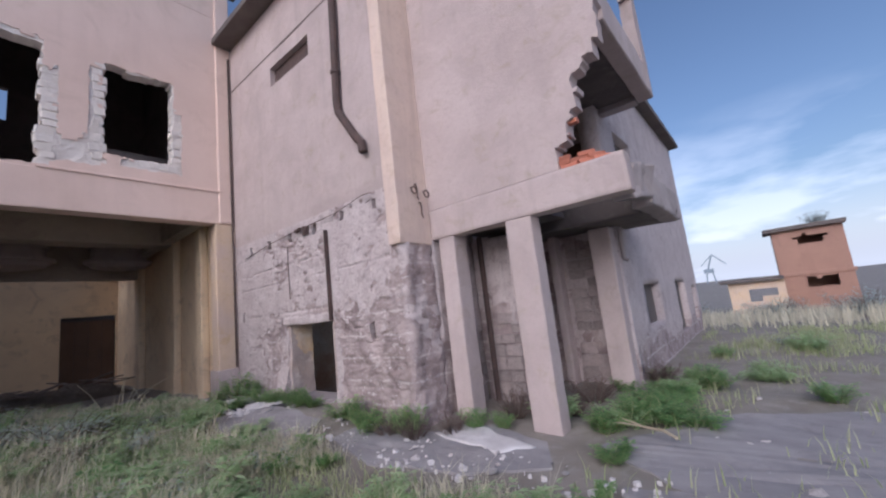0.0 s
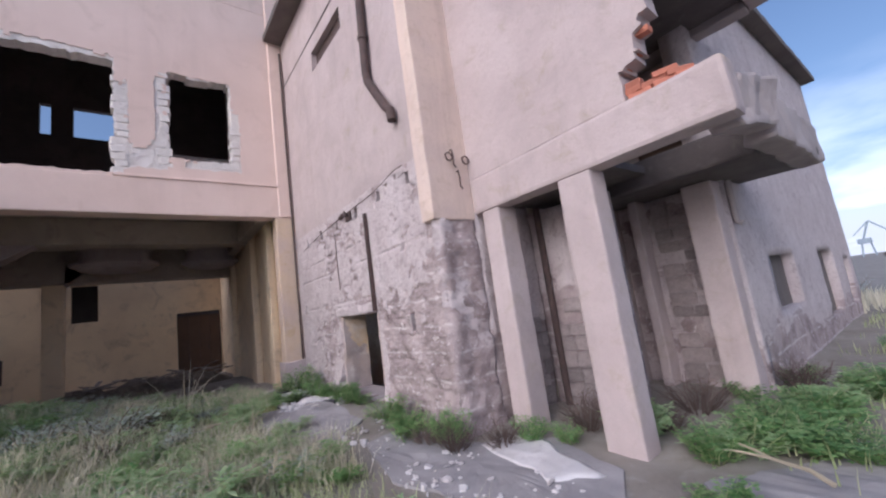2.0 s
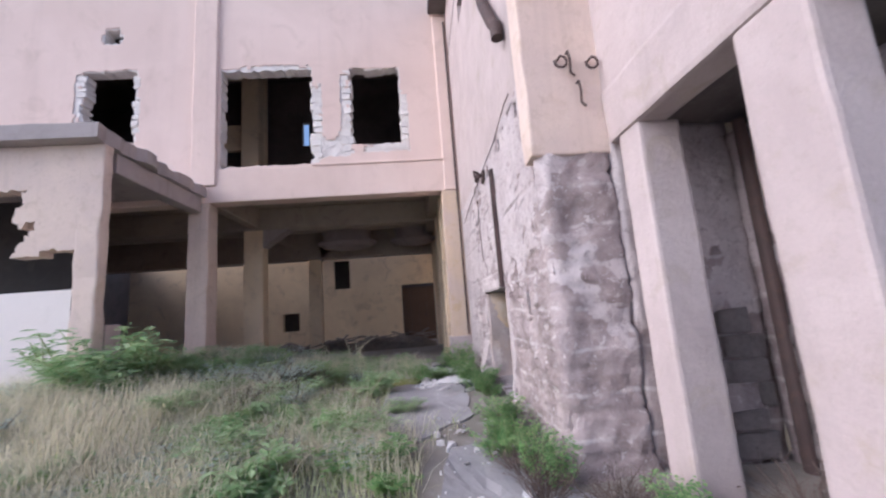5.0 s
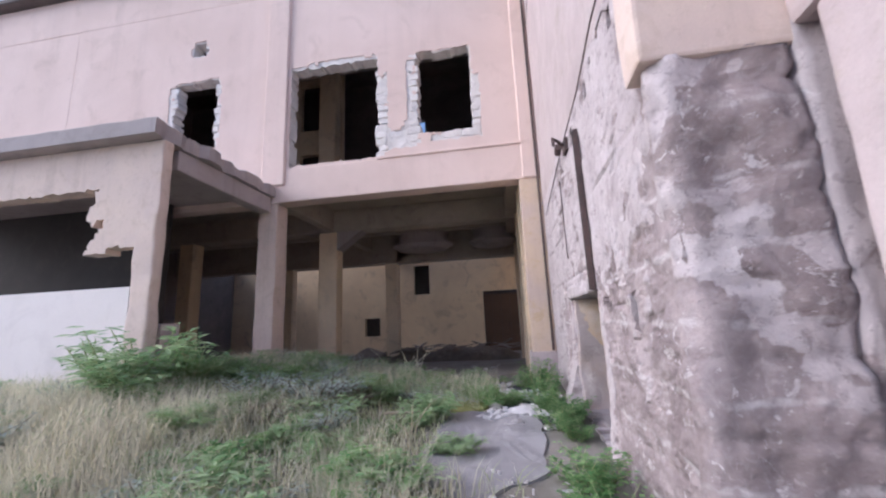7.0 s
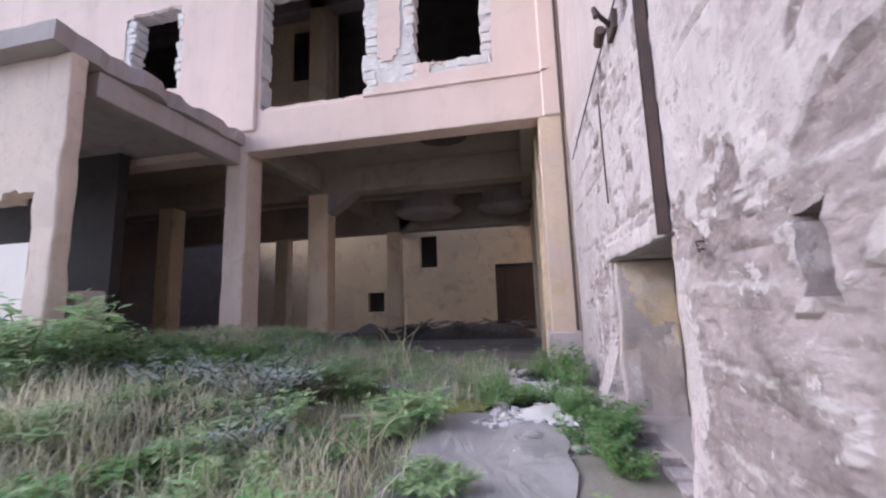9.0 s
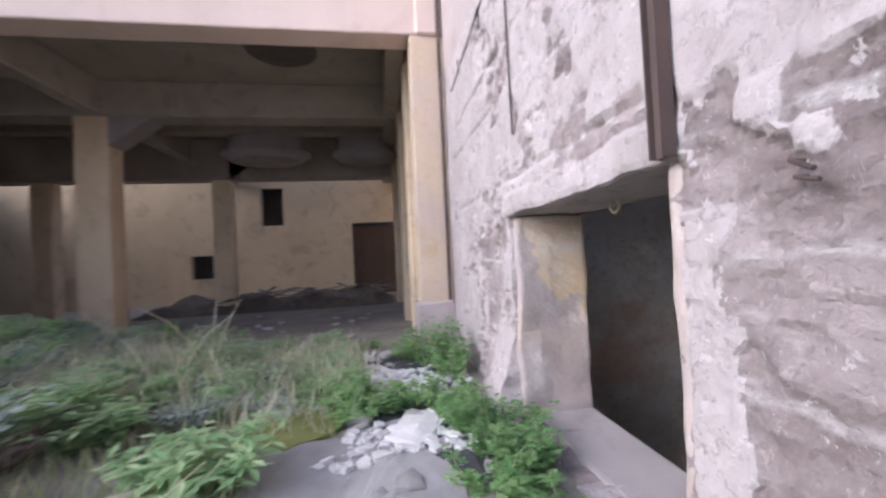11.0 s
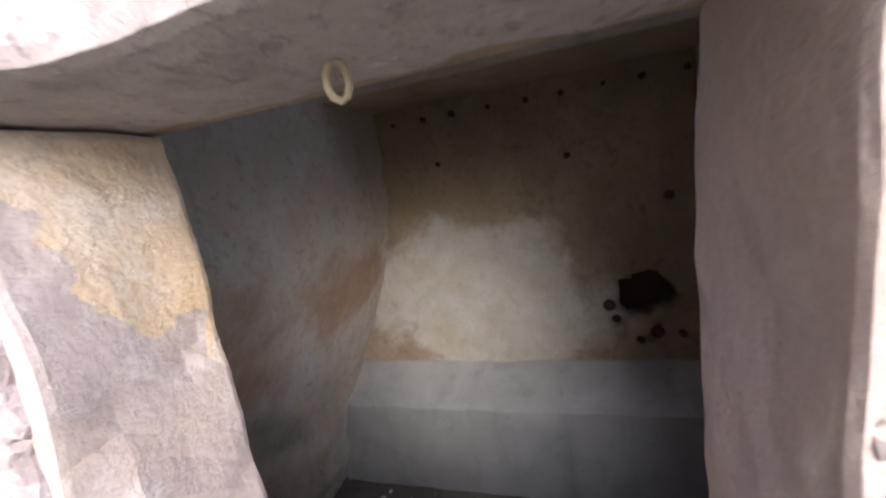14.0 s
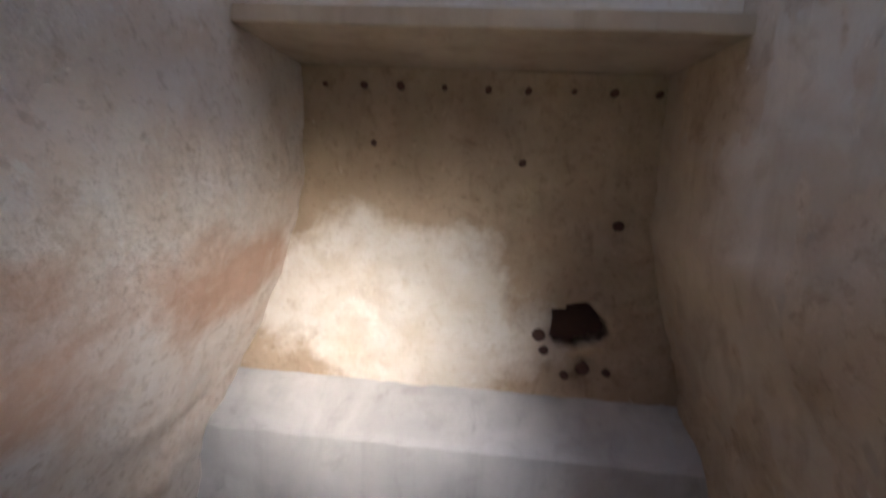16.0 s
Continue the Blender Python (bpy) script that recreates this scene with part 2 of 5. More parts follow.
RUST = surface("rusty_iron", (0.10, 0.062, 0.055), (0.065, 0.045, 0.042), (0.16, 0.085, 0.05), 0.3, rough=0.75, bump=0.4)
# Near black: deep shade under the canopy, put into the wall colour.
UNLIT = surface("shade_black_wall", (0.055, 0.048, 0.046), (0.04, 0.035, 0.034), (0.09, 0.075, 0.065), 1.2, bump=0.4)
# Red-brown earth, darkened so the colour holds the shade inside holes.
HOLEDARK = surface("shaded_red_earth", (0.12, 0.06, 0.045), (0.08, 0.04, 0.03), (0.05, 0.03, 0.025), 0.3, bump=0.6)
BRICK = surface("red_brick", (0.50, 0.19, 0.125), (0.42, 0.155, 0.10), (0.30, 0.12, 0.08), 0.3, bump=0.5, vary=0.2)
TOWER = surface("red_render", (0.42, 0.245, 0.185), (0.36, 0.21, 0.16), (0.26, 0.15, 0.12), 2.5, streak=0.15, bump=0.2)
# Underside shade of the balcony slabs and rear beam, put into the colour.
SOFFIT = surface("shade_dark_soffit", (0.15, 0.125, 0.12), (0.10, 0.085, 0.082), (0.24, 0.21, 0.195), 0.6, bump=0.5, dirt=0.6)
# Roof edges; also dark backing that holds the shade behind openings.
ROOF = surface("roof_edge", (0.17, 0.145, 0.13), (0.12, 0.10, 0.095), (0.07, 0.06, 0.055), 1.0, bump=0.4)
BROWN = surface("brown_painted_door", (0.13, 0.075, 0.05), (0.10, 0.06, 0.042), (0.06, 0.04, 0.03), 1.0, rough=0.7, bump=0.15)
STEEL = surface("far_steel", (0.30, 0.36, 0.42), (0.26, 0.32, 0.38), None, 3.0, rough=0.7, bump=0.1)
GRASS = leaf_mat("grass_green", (0.34, 0.40, 0.19), (0.58, 0.58, 0.36))
DRY = leaf_mat("dry_grass", (0.76, 0.70, 0.55), (0.58, 0.54, 0.40), 0.8)
LEAF = leaf_mat("weed_leaf", (0.26, 0.41, 0.19), (0.50, 0.60, 0.35), 0.55)
LEAFBROAD = leaf_mat("broad_weed_leaf", (0.15, 0.31, 0.11), (0.36, 0.50, 0.22), 0.5)
LEAFBLUE = leaf_mat("blue_green_leaf", (0.40, 0.47, 0.43), (0.58, 0.63, 0.57), 0.6)
TWIG = leaf_mat("dry_twig", (0.16, 0.115, 0.10), (0.22, 0.165, 0.14), 0.85)
STRAW = leaf_mat("bleached_stalk", (0.52, 0.45, 0.34), (0.62, 0.55, 0.42), 0.8)


# ---- building helpers ----
def nz(x, y, z, s=1.0):
    return noise.noise(Vector((x * s, y * s, z * s)))


def fr(x, y, z, s=1.0, octaves=4):
    return noise.fractal(Vector((x * s, y * s, z * s)), 1.0, 2.0, octaves)


def S(v):
    v = min(1.0, max(0.0, v))
    return v * v * (3 - 2 * v)


def mesh_ob(name, verts, faces, mat, parent=None, label="", smooth=False):
    me = bpy.data.meshes.new(name)
    me.from_pydata(verts, [], faces)
    me.update()
    me.materials.append(mat)
    if smooth:
        me.polygons.foreach_set("use_smooth", [True] * len(me.polygons))
    ob = new(name, me)
    if parent:
        ob.parent = parent
    if label:
        ob["label"] = label
    return ob


def part(name, bm, mat, parent=None, label=""):
    me = bpy.data.meshes.new(name)
    bm.to_mesh(me)
    bm.free()
    me.materials.append(mat)
    ob = new(name, me)
    if parent:
        ob.parent = parent
    if label:
        ob["label"] = label
    return ob


def group_at(name, x=0.0, y=0.0, z=0.0):
    e = new(name)
    e.location = (x, y, z)
    bpy.context.view_layer.update()
    return e


def box_bm(x0, x1, y0, y1, z0, z1, bevel=0.02, rough=0.0, cell=0.35, seed=0.0, bm=None):
    """A block with cut edges; rough displaces a subdivided skin so that arrises are worn."""
    own = bmesh.new()
    bmesh.ops.create_cube(own, size=1.0)
    for v in own.verts:
        v.co = Vector(((x0 + x1) / 2 + v.co.x * (x1 - x0), (y0 + y1) / 2 + v.co.y * (y1 - y0), (z0 + z1) / 2 + v.co.z * (z1 - z0)))
    if rough:
        for axis, a, b in ((0, x0, x1), (1, y0, y1), (2, z0, z1)):
            k = int((b - a) / cell)
            for i in range(1, min(k, 40)):
                p = Vector((0, 0, 0))
                p[axis] = a + (b - a) * i / k
                nn = Vector((0, 0, 0))
                nn[axis] = 1
                bmesh.ops.bisect_plane(own, geom=own.verts[:] + own.edges[:] + own.faces[:], plane_co=p, plane_no=nn)
    if bevel:
        sharp = [e for e in own.edges if len(e.link_faces) == 2 and e.calc_face_angle(0) > 0.8]
        bmesh.ops.bevel(own, geom=sharp, offset=bevel, segments=2 if rough else 1, affect="EDGES", profile=0.6)
    if rough:
        for v in own.verts:
            p = v.co + Vector((seed, seed * 2.3, 0))
            v.co += Vector((fr(p.x, p.y, p.z, 2.3), fr(p.x + 9, p.y, p.z, 2.3), fr(p.x, p.y + 9, p.z, 2.3) * 0.5)) * rough
    if bm is None:
        return own
    me = bpy.data.meshes.new("t")
    own.to_mesh(me)
    own.free()
    bm.from_mesh(me)
    bpy.data.meshes.remove(me)
    return bm


def block(name, x0, x1, y0, y1, z0, z1, mat, bevel=0.02, rough=0.0, cell=0.35, parent=None, label="", seed=0.0):
    return part(name, box_bm(x0, x1, y0, y1, z0, z1, bevel, rough, cell, seed), mat, parent, label)


def structure(ob, label, category):
    return tagged(ob, label, category, kind="structure")


def cuts(a, b, step, *extra):
    k = max(1, round((b - a) / step))
    vals = {round(a + (b - a) * i / k, 4) for i in range(k + 1)}
    for e in extra:
        if a < e < b:
            vals = {v for v in vals if abs(v - e) > step * 0.4 or v in (round(a, 4), round(b, 4))} | {round(e, 4)}
    return sorted(vals)


def grid_wall(name, along, face, sign, thick, us, zs, solid, mat, relief=None, attr=None, ragged=0.0, parent=None, smooth=False):
    """A wall along x or y whose outer face lies at `face` and looks towards sign; cells where solid() fails are left open,
    ragged shifts the corners along open edges, relief moves the outer face."""
    nu, nzv = len(us), len(zs)
    cell = [[solid((us[i] + us[i + 1]) / 2, (zs[j] + zs[j + 1]) / 2) for j in range(nzv - 1)] for i in range(nu - 1)]

    def has(i, j):
        return 0 <= i < nu - 1 and 0 <= j < nzv - 1 and cell[i][j]

    verts, faces, vals, idx = [], [], [], {}

    def vert(i, j, back):
        key = (i, j, back)
        if key in idx:
            return idx[key]
        u, z = us[i], zs[j]
        if ragged and 0 < i < nu - 1 and 0 < j < nzv - 1:
            near = [has(i - 1, j - 1), has(i, j - 1), has(i - 1, j), has(i, j)]
            if not all(near):
                q = 0.6 if back else 1.0
                u += q * ragged * nz(us[i] * 7 + face, zs[j] * 7, 3.1, 1.0) * 1.6
                z += q * ragged * nz(us[i] * 7 + face, zs[j] * 7, 8.7, 1.0) * 1.6
        d = face - sign * thick if back else face + sign * (relief(us[i], zs[j]) if relief else 0.0)
        verts.append((u, d, z) if along == "x" else (d, u, z))
        vals.append(attr(us[i], zs[j]) if attr else 0.0)
        idx[key] = len(verts) - 1
        return idx[key]

    flip = (along == "x") == (sign > 0)

    def quad(*k):
        faces.append(tuple(reversed(k)) if flip else k)

    for i in range(nu - 1):
        for j in range(nzv - 1):
            if not cell[i][j]:
                continue
            a, b, c, d = vert(i, j, 0), vert(i + 1, j, 0), vert(i + 1, j + 1, 0), vert(i, j + 1, 0)
            e, f, g, h = vert(i, j, 1), vert(i + 1, j, 1), vert(i + 1, j + 1, 1), vert(i, j + 1, 1)
            quad(a, b, c, d)
            quad(f, e, h, g)
            if not has(i - 1, j):
                quad(e, a, d, h)
            if not has(i + 1, j):
                quad(b, f, g, c)
            if not has(i, j - 1):
                quad(e, f, b, a)
            if not has(i, j + 1):
                quad(d, c, g, h)
    ob = mesh_ob(name, verts, faces, mat, parent, "", smooth)
    if attr:
        at = ob.data.attributes.new("plaster", "FLOAT", "POINT")
        at.data.foreach_set("value", vals)
    return ob


def inside(u, z, u0, u1, z0, z1, r=0.0, seed=0.0):
    """Whether (u, z) lies in an opening whose edges are eaten away by up to r."""
    if not r:
        return u0 < u < u1 and z0 < z < z1
    e = r * (0.5 + 0.9 * fr(u * 2.1 + seed, z * 2.1, seed))
    return u0 - e < u < u1 + e and z0 - e < z < z1 + e


def tube(bm, pts, radius, sides=8):
    """A round bar along a line of points; radius may be one number or one for each point."""
    rings = []
    for i, p in enumerate(pts):
        p = Vector(p)
        d = (Vector(pts[min(i + 1, len(pts) - 1)]) - Vector(pts[max(i - 1, 0)])).normalized()
        side = d.orthogonal().normalized() if not rings else (prev - d * prev.dot(d)).normalized()
        prev = side
        up = d.cross(side)
        r = radius[i] if isinstance(radius, (list, tuple)) else radius
        rings.append([bm.verts.new(p + (side * math.cos(2 * math.pi * k / sides) + up * math.sin(2 * math.pi * k / sides)) * r) for k in range(sides)])
    for a, b in zip(rings, rings[1:]):
        for k in range(sides):
            bm.faces.new((a[k], a[(k + 1) % sides], b[(k + 1) % sides], b[k]))
    bm.faces.new(list(reversed(rings[0])))
    bm.faces.new(rings[-1])
    return bm


# ---- ground ----
def ground_z(x, y):
    """Height of the open ground: a weedy mound towards the canopy, falling away to the north-east."""
    g = -0.12 + 0.42 * S((-x - 4) / 7) + 0.62 * S((3.4 - y) / 4.6) * S((-x - 3.5) / 5.5) + 0.30 * S((3.5 - y) / 4) * S((x + 6) / 5)
    g -= 1.5 * S((y - 18) / 26) + 0.15 * S((x + 3) / 6) * S((y - 5) / 6)
    if x < -13.4 and y < 5.4:
        g += (0.08 - g) * S((-13.3 - x) / 0.7)
    k = S((60 - abs(x) - abs(y)) / 40)
    return g + k * (0.05 * fr(x, y, 0, 0.7) + 0.02 * fr(x, y, 5, 3.0))


def ground():
    xs = [-400, -200, -100, -60, -40, -30] + cuts(-27, 12, 0.22, -12.9, -6.5) + [14, 17, 21, 26, 34, 45, 60, 100, 200, 400]
    ys = [-400, -200, -100, -60, -40, -30, -22, -16] + cuts(-12, 14, 0.22, 5.75, 10.4) + [16, 18, 21, 24, 28, 33, 38, 44, 52, 65, 90, 140, 220, 400]
    verts = [(x, y, ground_z(x, y)) for x in xs for y in ys]
    ny = len(ys)
    faces = []
    for i in range(len(xs) - 1):
        for j in range(ny - 1):
            cx, cy = (xs[i] + xs[i + 1]) / 2, (ys[j] + ys[j + 1]) / 2
            if -12.9 < cx < -6.5 and 5.75 < cy < 10.4:
                continue
            faces.append((i * ny + j, (i + 1) * ny + j, (i + 1) * ny + j + 1, i * ny + j + 1))
    return structure(mesh_ob("ground", verts, faces, SOIL, smooth=True), "dry brown soil with grit, weeds and rubble", "ground")


ground()

# ---- back building: facade at x = -13.3 with upper windows over an open hall ----
BX = -13.3
WIN = [(-1.26, 1.34, 6.13, 9.13), (2.42, 3.92, 6.67, 9.06), (-5.08, -3.66, 7.1, 9.25)]


def facade_solid(y, z):
    for k, (a, b, c, d) in enumerate(WIN):
        if inside(y, z, a, b, c, d, 0.05, 3.0 * k):
            return False
    return (y + 4.37) ** 2 + (z - 10.35) ** 2 > 0.26 ** 2


def skin_solid(y, z):
    for a, b, c, d in WIN:
        if inside(y, z, a - 0.03, b + 0.03, c - 0.03, d + 0.03):
            return False
    n1 = fr(y * 1.7, z * 1.7, 4.0)
    if inside(y, z, 1.3, 2.42, 6.3, 7.55) and (z < 7.0 + 0.4 * n1):
        return False
    for a, b, c, d in ((1.3, 1.66, 6.1, 8.7), (2.2, 2.45, 6.5, 8.9), (3.9, 4.18, 6.6, 8.2), (2.3, 4.1, 6.38, 6.7), (-5.32, -5.05, 7.1, 9.2),
                       (-3.68, -3.52, 7.3, 9.0), (-1.25, 1.3, 9.1, 9.3)):
        if inside(y, z, a, b, c, d) and n1 + 0.25 * nz(y, z, 2, 6) > -0.32:
            return False
    return (y + 4.37) ** 2 + (z - 10.35) ** 2 > 0.30 ** 2


ys = cuts(-9, 5.485, 0.11, -1.26, 1.34, 2.42, 3.92, -5.08, -3.66)
wall = grid_wall("wall_back_facade", "y", BX - 0.03, 1, 0.36, ys, cuts(6.05, 11.8, 0.11, 6.13, 9.13, 6.67, 9.06), facade_solid, STONE_WHITE, ragged=0.05,
                 relief=lambda u, z: 0.022 * fr(u, z, 0, 4.0))
structure(wall, "pale limestone masonry bared round broken upper windows", "wall")
skin = grid_wall("wall_facade_plaster", "y", BX, 1, 0.025, cuts(-9, 5.485, 0.09), cuts(6.05, 11.8, 0.09), skin_solid, PINK, ragged=0.04)
structure(skin, "pink plaster coat, broken away in patches round the windows", "wall")
structure(block("wall_facade_upper", BX - 0.39, BX, -24, 5.485, 11.8, 13.2, PINK), "pink plastered facade below the roof", "wall")
structure(block("wall_facade_far", BX - 0.39, BX, -24, -9.0, 0.0, 11.8, PINK), "pink plastered facade beyond the canopy", "wall")
structure(block("beam_portal", BX - 0.45, BX + 0.025, -9.0, 5.485, 5.12, 6.07, PINK, 0.03, 0.012), "wide pink plastered beam over the open hall", "beam")
structure(block("trim_ledge", BX - 0.02, BX + 0.06, 1.3, 5.2, 6.05, 6.12, PINK, 0.015), "narrow projecting plaster ledge on the facade", "trim")
structure(block("pilaster_facade", BX - 0.1, BX + 0.09, -2.02, -1.34, 5.6, 13.2, PINK, 0.03), "pink plastered pilaster on the upper facade", "pilaster")
structure(block("pilaster_corner", BX - 0.42, BX + 0.02, 4.95, 5.48, 0.95, 5.12, OCHRE, 0.03, 0.015), "ochre stained plaster pier beside the hall opening", "pilaster")
structure(block("pilaster_corner_upper", BX - 0.1, BX + 0.06, 5.05, 5.48, 5.12, 12.9, PINK, 0.03), "plaster corner pilaster of the facade", "pilaster")
structure(block("plinth_corner", BX - 0.45, BX + 0.07, 4.9, 5.47, -0.3, 0.98, GREYPINK, 0.03, 0.03), "worn plinth block under the corner pier", "plinth")
structure(block("roof_edge", BX - 0.5, BX + 0.35, -24, 5.9, 13.2, 13.4, ROOF, 0.03), "dark roof edge of the tall building", "roof")
structure(block("column_hall_front", BX - 0.57, BX, -2.10, -1.56, -0.1, 5.13, PEACH, 0.04, 0.02), "square plastered concrete column at the hall opening", "column")

# ---- hall behind the opening ----
HB = -25.4
# Ceiling stops at HU; this added unseen gap lets sky brighten the rear.
HU = -21.25
structure(block("floor_hall", HB - 0.3, BX - 0.6, -12, 5.4, -0.05, 0.18, DUST, 0.0), "dusty concrete hall floor", "floor")
structure(block("ceiling_hall", HU - 0.25, BX - 0.45, -12, 5.4, 5.95, 6.12, HALLCEIL, 0.0), "warm grey blotched concrete slab over the hall", "ceiling")
hall_back = grid_wall("wall_hall_back", "y", HB, 1, 0.3, cuts(-12, 5.4, 0.5, 3.15, 5.05, -0.7, 0.2, -3.6, -2.7),
                      cuts(0.1, 6.0, 0.5, 3.27, 3.4, 5.05, 1.2, 2.2),
                      lambda y, z: not (inside(y, z, 3.15, 5.05, 0, 3.27) or inside(y, z, -0.7, 0.2, 3.4, 5.05) or inside(y, z, -3.6, -2.7, 1.2, 2.2)), HALL)
structure(hall_back, "ochre plastered rear wall of the hall", "wall")
# Added dark backing: shade inside the openings, put into the colour.
structure(block("wall_hall_void", HB - 1.6, HB - 1.4, -12, 5.4, 0.0, 6.0, ROOF, 0.0), "added dark backing for the shade in the hall openings", "wall")
structure(block("ceiling_hall_void", HB - 1.4, HB - 0.3, -12, 5.4, 5.6, 5.8, ROOF, 0.0), "added unseen slab keeping light out behind the hall wall", "ceiling")
structure(block("wall_hall_side", HB, BX - 0.45, 5.12, 5.47, 0.0, 6.0, HALL, 0.0), "ochre plastered side wall of the hall", "wall")
# Deep shade at this end of the hall is put into the colour.
structure(block("wall_hall_far_side", HB, BX - 0.6, -12.3, -12.0, 0.0, 6.0, DARKCON, 0.0), "far side wall of the hall, darkened to stand for shade", "wall")
for x0, x1 in ((-17.5, -16.75), (-21.6, -20.9), (-14.75, -14.35)):
    structure(block("pier_hall", x0, x1, 4.9, 5.12, 0.1, 5.95, HALL, 0.03), "ochre plastered pier on the hall wall", "pier")
for x0, x1, y0, y1 in ((-17.55, -17.0, -2.2, -1.5), (-21.55, -21.1, -1.0, -0.42), (-17.55, -17.0, -8.0, -7.4), (-21.55, -21.1, -6.2, -5.6)):
    structure(block("column_hall", x0, x1, y0, y1, 0.1, 5.2, HALL, 0.05, 0.01), "square ochre plastered concrete column in the hall", "column")
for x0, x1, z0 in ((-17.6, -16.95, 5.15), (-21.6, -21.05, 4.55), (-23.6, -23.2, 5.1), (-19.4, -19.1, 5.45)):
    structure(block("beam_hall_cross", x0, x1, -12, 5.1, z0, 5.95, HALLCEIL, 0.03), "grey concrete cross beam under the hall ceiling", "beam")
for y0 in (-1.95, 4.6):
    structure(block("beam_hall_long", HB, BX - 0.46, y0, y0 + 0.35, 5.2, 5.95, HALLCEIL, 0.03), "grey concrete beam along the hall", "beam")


def haunch(x, y, sy):
    bm = bmesh.new()
    v = [bm.verts.new(p) for p in ((x - 0.3, y, 4.5), (x - 0.3, y, 5.2), (x - 0.3, y + sy, 5.2), (x + 0.25, y, 4.5), (x + 0.25, y, 5.2), (x + 0.25, y + sy, 5.2))]
    for f in ((0, 1, 2), (5, 4, 3), (0, 3, 4, 1), (1, 4, 5, 2), (2, 5, 3, 0)):
        bm.faces.new([v[k] for k in f])
    bmesh.ops.recalc_face_normals(bm, faces=bm.faces[:])
    structure(part("haunch_hall", bm, CONCRETE), "sloping concrete haunch at a column head", "beam")


haunch(-17.25, -1.5, 1.0)
haunch(-21.3, -0.42, 0.9)


def hopper_hood(x, y, w, label):
    """A round silo mouth let through the hall ceiling: a collar, a shallow bowl and a rolled rim."""
    e = group_at("ceiling_hood", x, y, 4.7)
    tagged(e, label, "hood", "hoods in the hall")
    for nm, prof in (("bowl", ((0.05, 0.02), (0.55, 0.03), (0.85, 0.10), (0.98, 0.24))), ("rim", ((0.98, 0.22), (1.06, 0.25), (1.06, 0.34), (0.96, 0.36))),
                     ("collar", ((0.86, 0.36), (0.86, 0.72), (0.92, 0.72), (0.92, 1.245)))):
        bm = bmesh.new()
        rings = [[bm.verts.new((r * w * 0.75 * math.cos(k * math.pi / 16), r * w * math.sin(k * math.pi / 16), z)) for k in range(32)] for r, z in prof]
        for a, b in zip(rings, rings[1:]):
            for k in range(32):
                bm.faces.new((a[k], a[(k + 1) % 32], b[(k + 1) % 32], b[k]))
        bm.faces.new(list(reversed(rings[0])))
        bm.faces.new(rings[-1])
        bmesh.ops.recalc_face_normals(bm, faces=bm.faces[:])
        part(nm, bm, CONCRETE, e)


hopper_hood(-19.8, 1.1, 1.2, "round grey hood hanging under the hall ceiling")
hopper_hood(-19.8, 4.05, 0.95, "smaller round grey hood beside the hall wall")


def ceiling_mouth(x, y, r):
    """A closed dark disc with a raised lip in the front soffit; the opening's shade is its colour."""
    bm = bmesh.new()
    rings = [[bm.verts.new((x + q * r * math.cos(k * math.pi / 14), y + q * r * math.sin(k * math.pi / 14), z)) for k in range(28)] for q, z in ((1.1, 5.955), (1.1, 5.92), (1.0, 5.91), (0.97, 5.945), (0.1, 5.945))]
    for a, b in zip(rings, rings[1:]):
        for k in range(28):
            bm.faces.new((a[k], a[(k + 1) % 28], b[(k + 1) % 28], b[k]))
    bm.faces.new(rings[-1])
    bmesh.ops.recalc_face_normals(bm, faces=bm.faces[:])
    tagged(part("ceiling_mouth", bm, ROOF), "dark disc painted as a shaded chute mouth in the hall soffit", "chute")


ceiling_mouth(-15.4, 2.6, 0.62)
door = group_at("door_1", HB - 0.12, 4.1, 0.18)
structure(door, "closed brown painted sheet door at the back of the hall", "door")
for k in range(4):
    b = part("panel", box_bm(-0.03, 0.03, -0.94 + k * 0.47, -0.48 + k * 0.47, 0, 3.05, 0.01), BROWN, door)
part("handle", box_bm(0.03, 0.08, 0.35, 0.40, 1.3, 1.5, 0.01), RUST, door, "rusty pull handle")

# ---- upper floor seen through the windows ----
HU = -21.25
# Upper rooms closed in and coloured dark to stand for their shade.
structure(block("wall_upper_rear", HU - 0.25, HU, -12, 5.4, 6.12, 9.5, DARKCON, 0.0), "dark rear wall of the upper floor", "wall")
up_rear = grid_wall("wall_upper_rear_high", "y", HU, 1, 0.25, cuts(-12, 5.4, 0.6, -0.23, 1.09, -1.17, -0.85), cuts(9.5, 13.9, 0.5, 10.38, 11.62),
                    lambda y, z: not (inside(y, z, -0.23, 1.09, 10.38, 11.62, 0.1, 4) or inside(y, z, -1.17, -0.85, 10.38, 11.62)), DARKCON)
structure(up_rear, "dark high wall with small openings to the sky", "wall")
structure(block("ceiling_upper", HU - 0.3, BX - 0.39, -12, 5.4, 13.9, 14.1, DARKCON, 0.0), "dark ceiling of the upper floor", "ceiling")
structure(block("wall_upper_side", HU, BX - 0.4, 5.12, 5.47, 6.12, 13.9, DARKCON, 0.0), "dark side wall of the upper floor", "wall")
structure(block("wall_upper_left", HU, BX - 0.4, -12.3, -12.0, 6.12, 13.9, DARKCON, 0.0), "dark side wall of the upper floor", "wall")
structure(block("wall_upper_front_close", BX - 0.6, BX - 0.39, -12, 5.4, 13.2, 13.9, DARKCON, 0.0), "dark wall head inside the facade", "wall")
